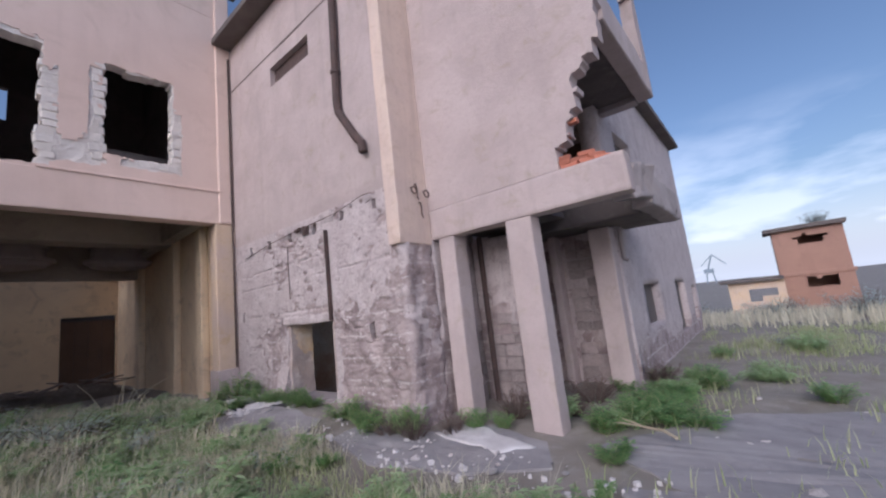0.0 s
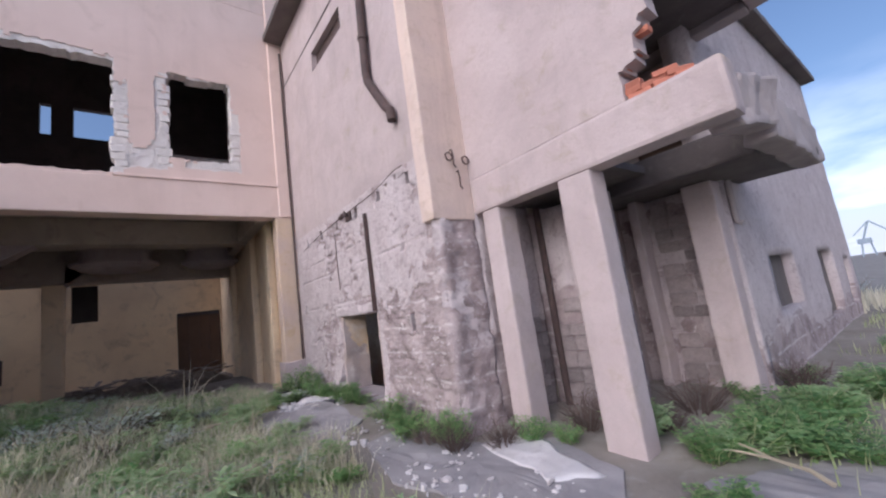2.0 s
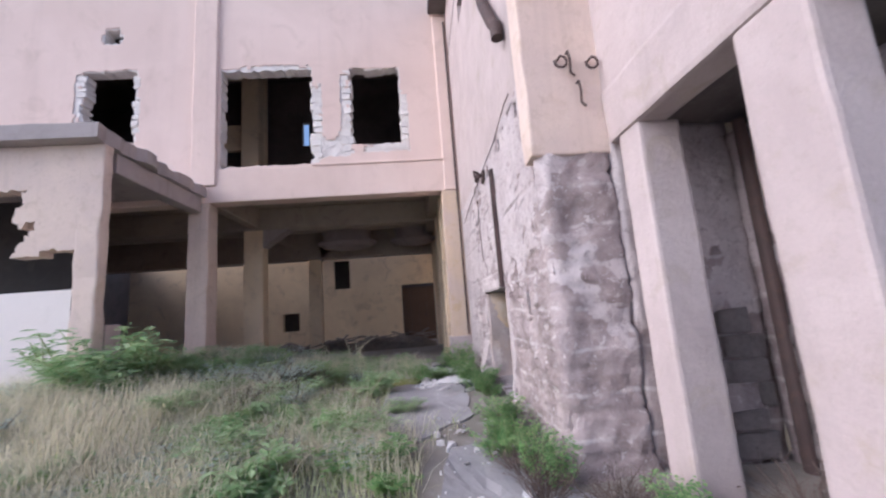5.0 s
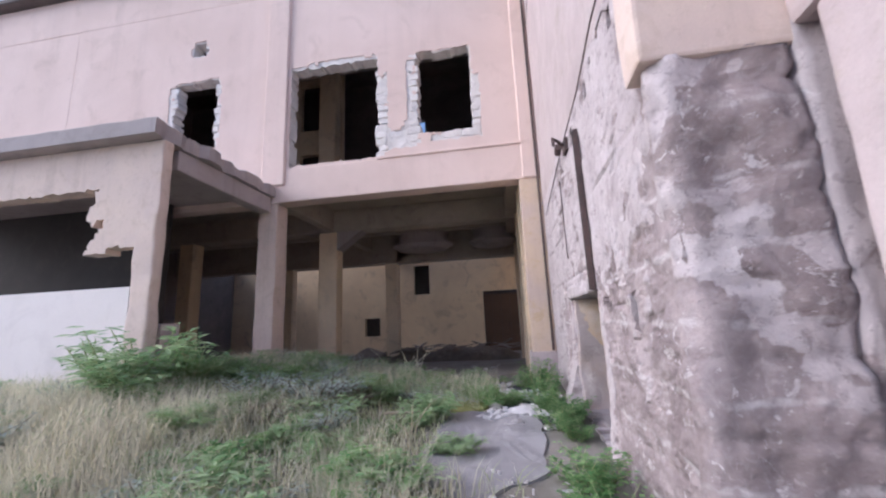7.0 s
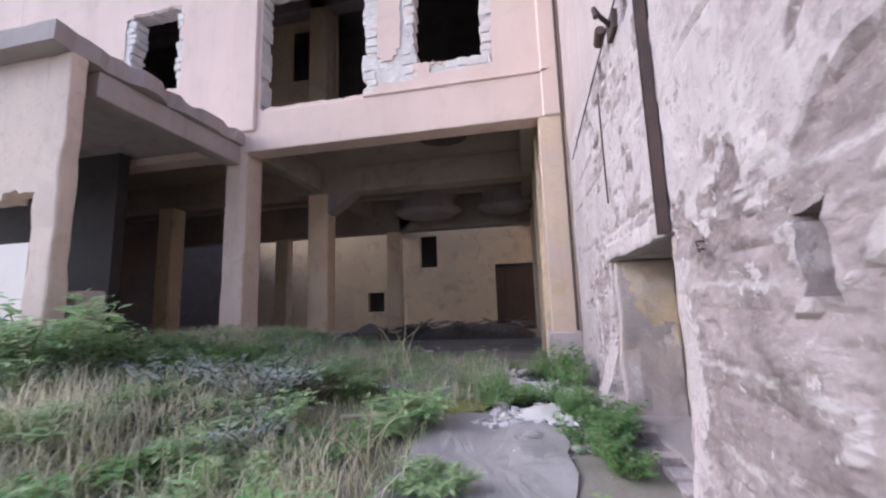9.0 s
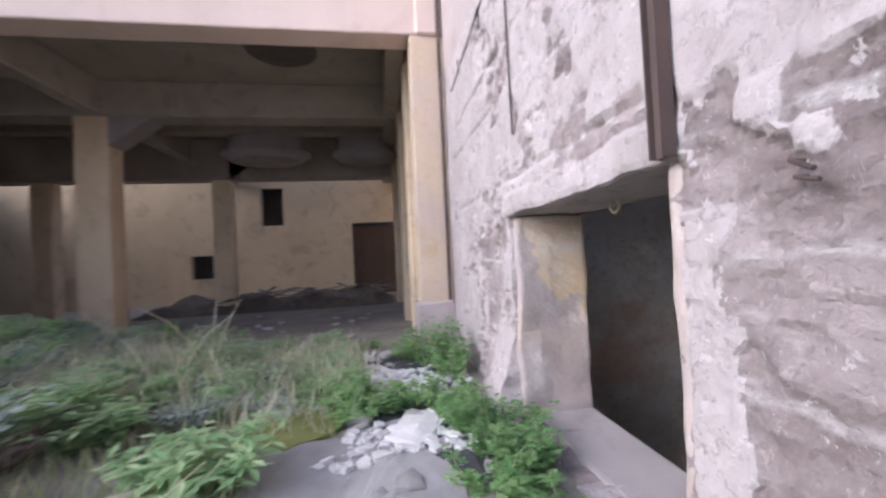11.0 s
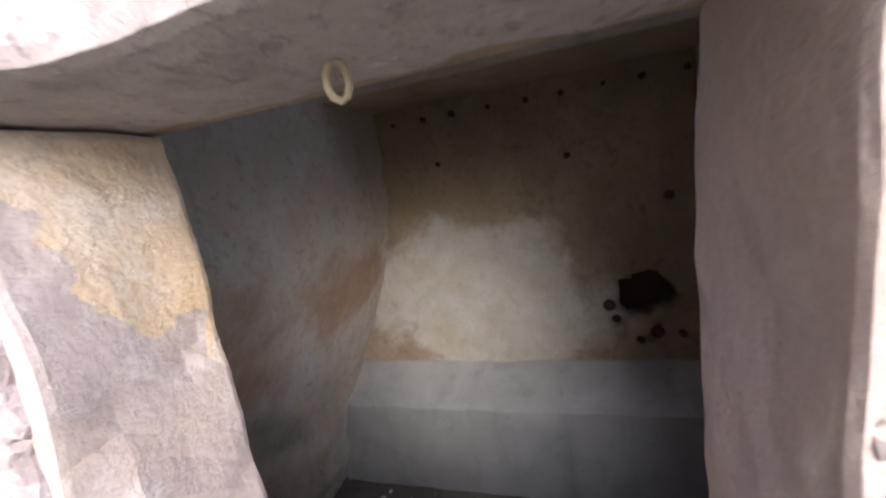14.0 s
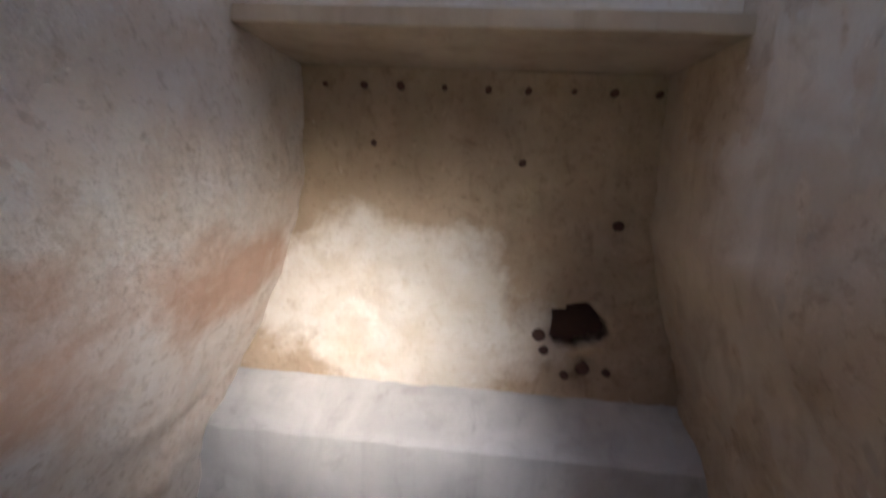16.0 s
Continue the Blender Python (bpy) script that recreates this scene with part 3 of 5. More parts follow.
part_wall = grid_wall("wall_partition", "y", -18.0, 1, 0.2, cuts(-6, -1.75, 0.5, -3.6, -2.45), cuts(6.12, 13.0, 0.5, 8.8, 9.9, 7.2),
                      lambda y, z: not (inside(y, z, -3.6, -2.45, 9.9, 12.2) or inside(y, z, -3.6, -2.45, 7.2, 8.8)), HALL)
structure(part_wall, "ochre partition wall with openings on the upper floor", "wall")
structure(block("column_upper", -17.9, -17.4, -2.5, -1.8, 6.12, 13.8, HALL, 0.03), "ochre column on the upper floor", "column")
structure(block("beam_upper", -17.9, -17.4, -11.9, 5.1, 12.2, 13.0, CONCRETE, 0.03), "concrete beam on the upper floor", "beam")
structure(block("beam_upper_slope", -16.5, -16.2, 1.5, 5.1, 7.6, 8.0, CONCRETE, 0.03), "grey concrete strut inside the upper window", "beam")

# ---- canopy building to the left of the hall opening ----
CX = -9.77


def canopy_solid(y, z):
    if z > 4.43 and y > -20:
        return True
    if inside(y, z, -9.0, -2.6, 2.55, 4.43):
        n1 = fr(y * 1.5, z * 1.5, 7)
        return y > -3.0 + 0.45 * n1 and 3.25 + 0.12 * n1 < z
    if inside(y, z, -2.62, -2.04, 2.55, 3.3):
        return False
    return True


cw = grid_wall("wall_canopy_parapet", "y", CX, 1, 0.3, cuts(-11, -2.04, 0.2), cuts(0.2, 2.55, 0.2), canopy_solid, WHITE, ragged=0.05)
structure(cw, "white limewashed lower wall under the broken window opening", "wall")
cw = grid_wall("wall_canopy_front", "y", CX, 1, 0.3, cuts(-11, -2.04, 0.09), cuts(2.55, 5.28, 0.09, 4.43), canopy_solid, PEACH, ragged=0.05)
structure(cw, "grey pink plastered wall with a long broken window opening", "wall")
structure(block("column_canopy_corner", CX - 0.22, CX + 0.01, -2.05, -1.62, 0.2, 5.28, PEACH, 0.04, 0.03, 0.25), "chipped concrete corner column under the canopy", "column")
structure(block("wall_canopy_inner", -10.6, -10.2, -2.0, -1.75, 0.2, 1.9, GREYPINK, 0.03, 0.02), "low broken wall stub beside the corner column", "wall")


def canopy_slab():
    """A concrete roof slab with a drip lip and a crumbling edge."""
    xs, yy = cuts(BX + 0.005, CX + 0.28, 0.16), cuts(-12, -1.52, 0.3, -1.8)
    bm = bmesh.new()
    top, bot = {}, {}
    for i, x in enumerate(xs):
        for j, y in enumerate(yy):
            edge = j == len(yy) - 1
            e = (0.14 * fr(x * 1.6, 3, 1) - 0.08) if edge else 0.0
            d = 0.16 * max(0.0, fr(x * 1.9, 6, 2)) * S((CX - 0.2 - x) / 1.0) if edge else 0.0
            top[i, j] = bm.verts.new((x, y + e - d, 5.58 - d + 0.02 * fr(x, y, 0, 2)))
            bot[i, j] = bm.verts.new((x, y + e * 1.3, 5.29 + 0.03 * max(0.0, fr(x, y, 4, 2.5)) * edge))
    nx, ny = len(xs), len(yy)
    for i in range(nx - 1):
        for j in range(ny - 1):
            bm.faces.new((top[i, j], top[i + 1, j], top[i + 1, j + 1], top[i, j + 1]))
            bm.faces.new((bot[i, j], bot[i, j + 1], bot[i + 1, j + 1], bot[i + 1, j]))
    for i in range(nx - 1):
        for j in (0, ny - 1):
            bm.faces.new((bot[i, j], bot[i + 1, j], top[i + 1, j], top[i, j]))
    for j in range(ny - 1):
        for i in (0, nx - 1):
            bm.faces.new((bot[i, j], bot[i, j + 1], top[i, j + 1], top[i, j]))
    bmesh.ops.recalc_face_normals(bm, faces=bm.faces[:])
    structure(part("roof_canopy", bm, CONCRETE), "flat concrete canopy roof with a crumbling edge", "roof")


canopy_slab()
structure(block("beam_canopy", BX - 0.0, CX - 0.43, -2.05, -1.72, 4.85, 5.285, CONCRETE, 0.03, 0.02), "concrete edge beam under the canopy", "beam")
structure(block("wall_canopy_rear", -13.1, -12.85, -12, -4.6, 0.2, 5.28, UNLIT, 0.0), "inner wall under the canopy, blackened to stand for shade", "wall")

JAMB = surface("ochre_flaked_jamb", (0.47, 0.39, 0.375), (0.48, 0.375, 0.32), (0.66, 0.59, 0.555), 0.6, bump=0.4, dirt=0.8, fleck=0.3, grain=30)

# ---- right-hand building: long wall at y = 5.49 with the low doorway ----
WY = 5.49
DL, DR, DT = -10.50, -8.66, 2.03


def door_edge_left(z):
    return -10.50


def coat(x, z):
    """How much plaster coat is left on the long wall."""
    n1 = 0.40 * fr(x * 0.7, z * 0.9, 2.0, 1.0, 4) + 0.50 * fr(x * 2.1, z * 2.6, 5.0, 1.0, 5) + 0.40 * fr(x * 6, z * 7, 1.0, 1.0, 4)
    b = -0.10 + 0.34 * S((z - 1.6) / 1.4) - 0.55 * S((x + 7.3) / 0.9) * S((3.3 - z) / 0.4) - 0.30 * S((1.75 - z) / 0.5) * S((x + 8.4) / 0.15)
    b += 0.25 * S((-10.9 - x) / 1.2) + 0.30 * S((x + 13.4) / 0.1) * S((-12.2 - x) / 0.5)
    patch = S((x + 8.63 + 0.04 * fr(x * 3, z * 4, 4)) / 0.03) * S((-8.40 + 0.10 * nz(z * 3.1, 0, 1) + 0.10 * fr(x * 4, z * 4, 2) - 0.06 * S((z - 1.2) / 0.4) - x) / 0.03) * S((1.80 - z) / 0.05)
    b += 1.3 * patch - 0.6 * S((-8.15 - x) / 0.1) * S((x + 8.72) / 0.05) * S((1.9 - z) / 0.2) * (1 - patch)
    b += 0.9 * S((0.25 - abs(x + 10.72)) / 0.2) * S((1.0 - z) / 0.4)
    b += 0.4 * S((1.2 - abs(x + 9.6)) / 0.3) * S((0.12 - abs(z - 2.06)) / 0.06)
    return S((n1 + b) / 0.22 + 0.5)


def wrelief(x, z):
    c = coat(x, z)
    stone = 0.030 * fr(x * 2.3, z * 3.2, 0.0, 1.0, 5) + 0.024 * fr(x * 8, z * 9, 3.0, 1.0, 4)
    course = -0.009 * S((0.035 - abs(((z + 0.05 * nz(x, 0, z, 2)) % 0.42) - 0.21)) / 0.03)
    course *= 1 - S((0.45 - min(abs(x + 10.5), abs(x + 8.66))) / 0.2)
    r = (stone + course - 0.002) * (1 - c) + c * (0.020 + 0.014 * fr(x, z, 9, 1.6) + 0.010 * fr(x, z, 4, 7.0) - 0.012 * S((fr(x * 1.7, z * 2.0, 12, 1.0, 4) - 0.42) / 0.06))
    for gz, gx0, gx1 in ((2.28, -12.6, -8.7), (3.05, -13.0, -6.9), (3.45, -12.9, -8.8), (1.78, -8.0, -6.9)):
        if gx0 < x < gx1:
            r -= 0.022 * S((0.03 - abs(z - gz - 0.04 * fr(x * 0.9, gz, 0))) / 0.02) * S(0.7 + 1.5 * nz(x, gz, 0, 1.4))
    foot = 0.16 * S((1.05 - z) / 0.7) * S((0.75 - abs(x + 10.72)) / 0.5)
    return r + 0.04 * S((0.9 - z) / 0.9) + foot


HOLES = [(-7.45, -7.31, 1.55, 1.88), (-12.93, -12.78, 2.2, 2.45), (-13.22, -12.9, 0.38, 0.6)] + \
        [(-12.35 + k * 1.05, -12.21 + k * 1.05, 3.98 + 0.012 * k, 4.2 + 0.012 * k) for k in range(6)]


def low_solid(x, z):
    if z < DT and door_edge_left(z) < x < DR + 0.012 * nz(z * 5, 0, 0):
        return z < 0.30
    return not any(inside(x, z, *h) for h in HOLES)


low = grid_wall("wall_long_lower", "x", WY, -1, 0.55, cuts(-13.3, DR, 0.042)[:-1] + cuts(DR, -7.8, 0.022) + cuts(-7.8, -6.36, 0.042)[1:], cuts(-0.35, 2.1, 0.028, DT, 0.30) + cuts(2.1, 4.4, 0.045)[1:], low_solid, WPLASTER,
                relief=wrelief, attr=coat, ragged=0.025)
structure(low, "flaking lime plaster over rough rubble masonry, a low doorway in it", "wall")
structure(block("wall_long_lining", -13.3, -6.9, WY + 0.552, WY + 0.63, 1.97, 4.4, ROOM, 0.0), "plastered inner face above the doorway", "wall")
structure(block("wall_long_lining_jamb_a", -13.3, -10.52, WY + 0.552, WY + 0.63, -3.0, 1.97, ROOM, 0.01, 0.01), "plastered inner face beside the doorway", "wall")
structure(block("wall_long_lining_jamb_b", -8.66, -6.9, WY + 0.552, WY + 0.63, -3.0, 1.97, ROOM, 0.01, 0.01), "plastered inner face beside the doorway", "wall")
structure(block("wall_long_sill", -10.9, -8.5, WY + 0.10, WY + 0.62, -3.0, 0.315, CONCRETE, 0.03, 0.02), "worn concrete sill of the low doorway", "sill")
structure(block("lintel_doorway", -10.7, -8.62, WY - 0.055, WY + 0.60, 1.965, 2.16, LIME, 0.045, 0.04, 0.06), "chipped plastered concrete lintel over the doorway", "lintel")

ochre_reveal = structure(block("jamb_doorway", -10.62, -10.45, WY + 0.0, WY + 0.625, 0.2, 1.96, JAMB, 0.03, 0.03, 0.08), "rough ochre and pink plastered door reveal", "jamb")
structure(block("jamb_doorway", -8.69, -8.615, WY - 0.004, WY + 0.625, 0.2, 1.96, JAMB, 0.03, 0.025, 0.12, seed=5.0), "rough brown plastered door reveal", "jamb")



def wear(ob, coat_mat, under_mat, left, lo=0.86, hi=1.24):
    """Covers a surface with a worn coat over an older one, left(x, y, z) saying where the coat is."""
    me = ob.data
    at = me.attributes.new("plaster", "FLOAT", "POINT")
    at.data.foreach_set("value", [left(v.co.x, v.co.y, v.co.z) for v in me.vertices])
    me.materials[0] = two_layer(coat_mat.name + "_worn", coat_mat, under_mat, lo=lo, hi=hi)


JAMBTOP = surface("ochre_limewash", (0.62, 0.45, 0.28), (0.70, 0.60, 0.53), (0.74, 0.69, 0.65), 0.35, bump=0.7, dirt=0.6)
wear(ochre_reveal, JAMBTOP, JAMB, lambda x, y, z: S((z - 1.85 + 1.25 * (y - WY) + 0.45 * fr(y * 3, z * 3, 1, 1.0, 5)) / 0.25 + 0.5), 0.98, 1.08)

upper = grid_wall("wall_long_upper", "x", WY, -1, 0.5, cuts(-13.3, -6.6, 0.25, -10.75, -8.9), cuts(4.4, 10.8, 0.25, 8.4, 8.95),
                  lambda x, z: not inside(x, z, -10.75, -8.9, 8.4, 8.95), GREYPINK, relief=lambda u, z: 0.02 * S((z - 4.4) / 0.1) + 0.012 * fr(u, z, 0, 0.8))
structure(upper, "grey pink plastered upper wall with a slit window", "wall")
# Shade in the slit is a dark panel; the slab blocks skylight.
structure(block("wall_long_slit_back", -10.78, -8.87, WY + 0.12, WY + 0.18, 8.37, 8.98, RUST, 0.0), "dark panel added for the shade in the slit window", "wall")
structure(block("ceiling_slit", -11.2, -8.4, WY + 0.5, WY + 1.0, 9.3, 9.4, DARKCON, 0.0), "unseen slab added to block skylight behind the slit window", "ceiling")
structure(block("trim_groove", -13.2, -6.65, WY - 0.032, WY + 0.02, 9.36, 9.40, ROOF, 0.004), "thin dark joint under the eaves", "trim")
structure(block("roof_long", -13.25, -2.3, WY - 0.55, WY + 0.6, 10.82, 11.02, ROOF, 0.03, 0.01), "dark overhanging roof slab of the long building", "roof")
structure(block("pier_corner_upper", -6.62, -6.296, 5.38, 6.42, 3.22, 10.8, PEACH, 0.03, 0.012), "ochre stained plaster corner pier", "pier")


def rubble_pier():
    """The bared lower part of the corner pier with rounded arrises and uneven stone courses."""
    loop = []
    r = 0.16
    for k in range(9):
        a = math.pi / 2 * k / 8
        loop.append((-6.30 - r + r * math.sin(a), 5.44 + r - r * math.cos(a)))
    base = [(-6.95 + 0.04 * k, 5.50) for k in range(12)] + loop + [(-6.30, 5.63 + 0.04 * k) for k in range(1, 16)] + [(-6.5, 6.24), (-6.95, 6.24)]
    zs = cuts(-0.3, 3.24, 0.045)
    verts, faces = [], []
    n = len(base)
    c = Vector((-6.7, 5.85, 0))
    for z in zs:
        for k, (x, y) in enumerate(base):
            d = Vector((x, y, 0)) - c
            d.normalize()
            s = 0.055 * fr(x * 2.4 + y * 2.4, z * 2.4, y, 1.0, 5) + 0.02 * fr(x * 9, y * 9, z * 9, 1.0, 3)
            s -= 0.028 * S((0.03 - abs(((z + 0.04 * nz(x, y, z, 2)) % 0.40) - 0.2)) / 0.03)
            s += 0.05 * S((0.7 - z) / 0.7)
            if k < 3:
                s *= k / 3
            verts.append((x + d.x * s, y + d.y * s, z))
    for j in range(len(zs) - 1):
        for k in range(n):
            faces.append((j * n + k, j * n + (k + 1) % n, (j + 1) * n + (k + 1) % n, (j + 1) * n + k))
    faces.append(tuple(range((len(zs) - 1) * n, len(zs) * n)))
    ob = mesh_ob("pier_corner_lower", verts, faces, WPLASTER, smooth=True)
    at = ob.data.attributes.new("plaster", "FLOAT", "POINT")
    at.data.foreach_set("value", [S((0.7 * fr(v[0] + v[1], v[2] * 1.2, 3, 1.1, 4) - 0.12) / 0.15 + 0.5) for v in verts])
    structure(ob, "bared rubble stone lower part of the corner pier", "pier")


rubble_pier()

# ---- small room behind the doorway ----
RY0, RY1 = WY + 0.63, 9.62


def flake(u, z):
    """Loose plaster scales standing off a wall: thin steps with uneven borders."""
    a = fr(u * 1.5, z * 1.9, 17.0, 1.0, 6)
    return 0.014 * S((a - 0.08) / 0.05) - 0.012 * S((-0.22 - a) / 0.05) + 0.006 * fr(u * 7, z * 7, 5.0, 1.0, 3)


def profile_wall(name, prof, mat, label, y0=RY0, y1=RY1, step=0.05, rough=0.03, seed=0.0, inward=1):
    """A wall whose x follows a profile over z, run along y, with an uneven face."""
    ys = cuts(y0, y1, step)
    zs = cuts(prof[0][1], prof[-1][1], step)

    def px(z):
        for (xa, za), (xb, zb) in zip(prof, prof[1:]):
            if za <= z <= zb:
                return xa + (xb - xa) * (z - za) / (zb - za)
        return prof[-1][0]

    verts = [(px(z) + rough * (1 + 2.2 * S((0.3 - z) / 1.0)) * fr(y * 1.2 + seed, z * 1.2, seed, 1.0, 6) + inward * flake(y + seed, z), y, z) for y in ys for z in zs]
    nzs = len(zs)
    faces = [(i * nzs + j, (i + 1) * nzs + j, (i + 1) * nzs + j + 1, i * nzs + j + 1) for i in range(len(ys) - 1) for j in range(nzs - 1)]
    off = len(verts)
    verts += [(x - inward * 0.12, y, z) for x, y, z in verts]
    faces += [tuple(k + off for k in reversed(f)) for f in faces]
    ob = mesh_ob(name, verts, faces, mat, smooth=True)
    return structure(ob, label, "wall")


# Left wall coloured as lit, right wall as unlit.
room_left = profile_wall("wall_room_left", [(-12.35, -2.5), (-12.0, -0.9), (-11.45, 0.35), (-11.2, 1.3), (-11.16, 4.4)], ROOMLEFT, "plaster wall pale for its lit side, with a painted warm band, bulging at its foot", seed=2.0)
room_right = profile_wall("wall_room_right", [(-6.85, -2.5), (-7.1, -0.7), (-7.62, 1.0), (-7.76, 4.4)], ROOM, "plaster wall browned for its unlit side, with flaked patches", seed=7.0, inward=-1)


def room_back():
    xs, zs = cuts(-12.5, -6.7, 0.05), cuts(-2.45, 3.3, 0.05)

    def dep(x, z):
        c = light_pool(x, z)
        d = 0.03 * c + 0.026 * fr(x * 1.6, z * 1.6, 1) + 0.035 * c * fr(x * 2.2 + z, z * 3.2 - x, 4, 1.0, 6) + flake(x, z)
        for k in range(5):
            hx, hz = -8.25 + 0.2 * nz(k, 3, 1, 3.3) * 3, -0.5 + 0.3 * nz(k, 5, 2, 3.3)
            d -= 0.05 * S((0.006 - (x - hx) ** 2 - (z - hz) ** 2) / 0.003)
        return d

    # Pool of incoming light, painted pale on the wall and slightly raised.
    def light_pool(x, z):
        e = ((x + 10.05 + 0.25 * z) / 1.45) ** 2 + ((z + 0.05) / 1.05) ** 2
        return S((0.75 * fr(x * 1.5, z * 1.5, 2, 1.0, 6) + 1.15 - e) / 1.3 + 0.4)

    ob = grid_wall("wall_room_back", "x", RY1, -1, 0.3, xs, zs, lambda x, z: ((x + 8.2) / 0.33) ** 2 + ((z + 0.08) / 0.27) ** 2 > 1 + 0.5 * nz(x, z, 0, 4), ROOMTWO, relief=dep, attr=light_pool, ragged=0.03, smooth=True)
    structure(block("wall_room_void", -8.8, -7.6, RY1 + 0.31, RY1 + 0.45, -0.7, 0.5, HOLEDARK, 0.0), "dark red backing that puts shade into the hole", "wall")
    structure(ob, "rear plaster wall with a pale pool of light painted on it and a hole knocked in it", "wall")


ROOMTWO = two_layer("light_pool_on_room_plaster", ROOMWHITE, ROOM, lo=0.72, hi=1.30)
room_back()
# Small holes and pits are dark plugs: their shade is only colour.
for k in range(9):
    b = bmesh.new()
    hx, hz, q = -10.95 + k * 0.40 + 0.05 * nz(k, 2, 0, 3.7), 2.30 + 0.02 * nz(k, 7, 0, 2.3), 0.034 + 0.03 * nz(k, 1, 4, 3.1)
    tube(b, [(hx, RY1 - 0.055, hz), (hx, RY1 + 0.02, hz)], q, 9)
    tagged(part("putlog_hole", b, HOLEDARK), "small dark plug painted as a shaded hole under the slab", "hole", "holes under the slab")
for hx, hz, q in ((-8.62, -0.17, 0.07), (-8.55, -0.34, 0.05), (-8.12, -0.52, 0.075), (-8.3, -0.62, 0.045), (-7.86, -0.55, 0.04), (-7.95, 1.05, 0.05), (-8.95, 1.62, 0.035), (-10.45, 1.75, 0.03)):
    b = bmesh.new()
    tube(b, [(hx, RY1 - 0.065, hz), (hx + 0.01, RY1 - 0.05, hz + 0.005), (hx, RY1 + 0.02, hz)], [q * 0.8, q, q], 9)
    tagged(part("wall_pit", b, HOLEDARK), "small dark plug painted as a shaded pit in the room wall", "hole", "pits in the room wall")
ROOMPALE = surface("room_skim_coat", (0.45, 0.37, 0.28), (0.37, 0.295, 0.215), (0.27, 0.205, 0.145), 0.8, bump=0.6, streak=0.3, dirt=0.6)
ROOMPINK = surface("room_warm_light_band", (0.58, 0.40, 0.30), (0.50, 0.335, 0.24), (0.66, 0.56, 0.48), 0.6, bump=0.9, dirt=0.7)
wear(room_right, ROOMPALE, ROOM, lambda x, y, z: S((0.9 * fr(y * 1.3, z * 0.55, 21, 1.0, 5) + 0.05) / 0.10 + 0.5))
# Frayed pink band at mid height paints the warm light on this wall.
wear(room_left, ROOMLEFT, ROOMPINK, lambda x, y, z: S((0.7 * fr(y * 0.9, z * 1.1, 31, 1.0, 6) - 0.30 + 1.1 * abs(z - 0.55)) / 0.9 + 0.5), 0.62, 1.4)
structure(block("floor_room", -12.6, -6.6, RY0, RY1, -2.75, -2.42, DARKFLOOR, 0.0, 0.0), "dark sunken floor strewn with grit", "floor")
bench = bmesh.new()
sec = [(9.0, -2.45), (9.0, -1.22), (9.05, -1.17), (RY1 - 0.02, -0.88), (RY1 - 0.02, -2.45)]
nb = 40
rows_b = [[bench.verts.new((-12.3 + 5.5 * i / nb, y + 0.02 * fr(i * 0.4, k, 0), z + 0.025 * fr(i * 0.5, k * 3, 2))) for k, (y, z) in enumerate(sec)] for i in range(nb + 1)]
for a, b in zip(rows_b, rows_b[1:]):
    for k in range(len(sec)):
        bench.faces.new((a[k], a[(k + 1) % 5], b[(k + 1) % 5], b[k]))
bmesh.ops.recalc_face_normals(bench, faces=bench.faces[:])
structure(part("bench_room", bench, GREYBENCH), "low plastered masonry bench along the rear wall", "bench")
structure(block("slab_room", -11.3, -7.5, 8.45, RY1, 2.47, 2.60, ROOMPALE, 0.015, 0.012), "concrete slab over the back of the room", "ceiling")
structure(block("ceiling_room", -12.6, -6.6, 8.6, RY1, 2.6, 3.4, ROOMWHITE, 0.02, 0.01), "pale concrete face set back above the slab", "ceiling")
structure(block("wall_room_enclosure", -12.75, -12.55, RY0, RY1 + 0.3, -3.0, 3.5, DARKCON, 0.0), "outer wall of the small room", "wall")

# ---- balcony building: wall at y = 6.25 on columns, broken at its end ----
KY = 6.25
EDGE = [(3.9, -3.56), (4.2, -3.54), (4.42, -3.34), (4.78, -3.18), (5.05, -3.10), (5.28, -3.2), (5.36, -2.95), (5.62, -2.73), (5.95, -2.66), (6.6, -2.58)]


def broken_end(z):
    for (za, xa), (zb, xb) in zip(EDGE, EDGE[1:]):
        if za <= z < zb:
            return xa + (xb - xa) * (z - za) / (zb - za) + 0.05 * nz(z * 6, 2, 0)
    return -2.58


bal = grid_wall("wall_balcony_front", "x", KY, -1, 0.3, cuts(-6.3, -2.58, 0.08), cuts(3.9, 10.8, 0.08), lambda x, z: x < broken_end(z), GREYPINK, ragged=0.05,
                relief=lambda u, z: 0.01 * fr(u, z, 2, 0.9))
structure(bal, "streaked grey pink plaster wall broken off at its end", "wall")
structure(block("beam_balcony_front", -6.29, -2.58, KY - 0.03, KY + 0.32, 3.30, 3.90, GREYPINK, 0.06, 0.015), "plastered concrete beam on columns", "beam")
structure(block("column_portico", -6.13, -5.76, KY, KY + 0.42, -0.3, 3.31, GREYPINK, 0.035, 0.009, 0.2), "tapering plastered concrete column under the beam", "column")
structure(block("column_portico", -4.63, -4.14, KY - 0.01, KY + 0.34, -0.3, 3.31, GREYPINK, 0.035, 0.009, 0.2), "square plastered concrete column with worn foot", "column")
structure(block("column_portico", -4.22, -3.76, 9.1, 9.5, -0.3, 3.31, GREYPINK, 0.035, 0.009, 0.2), "square concrete column at the back of the portico", "column")
structure(block("beam_balcony_end", -2.92, -2.58, 7.75, 10.5, 3.31, 3.9, CONCRETE, 0.045, 0.045, 0.11, seed=4.0), "broken concrete edge beam at the end of the balcony", "beam")
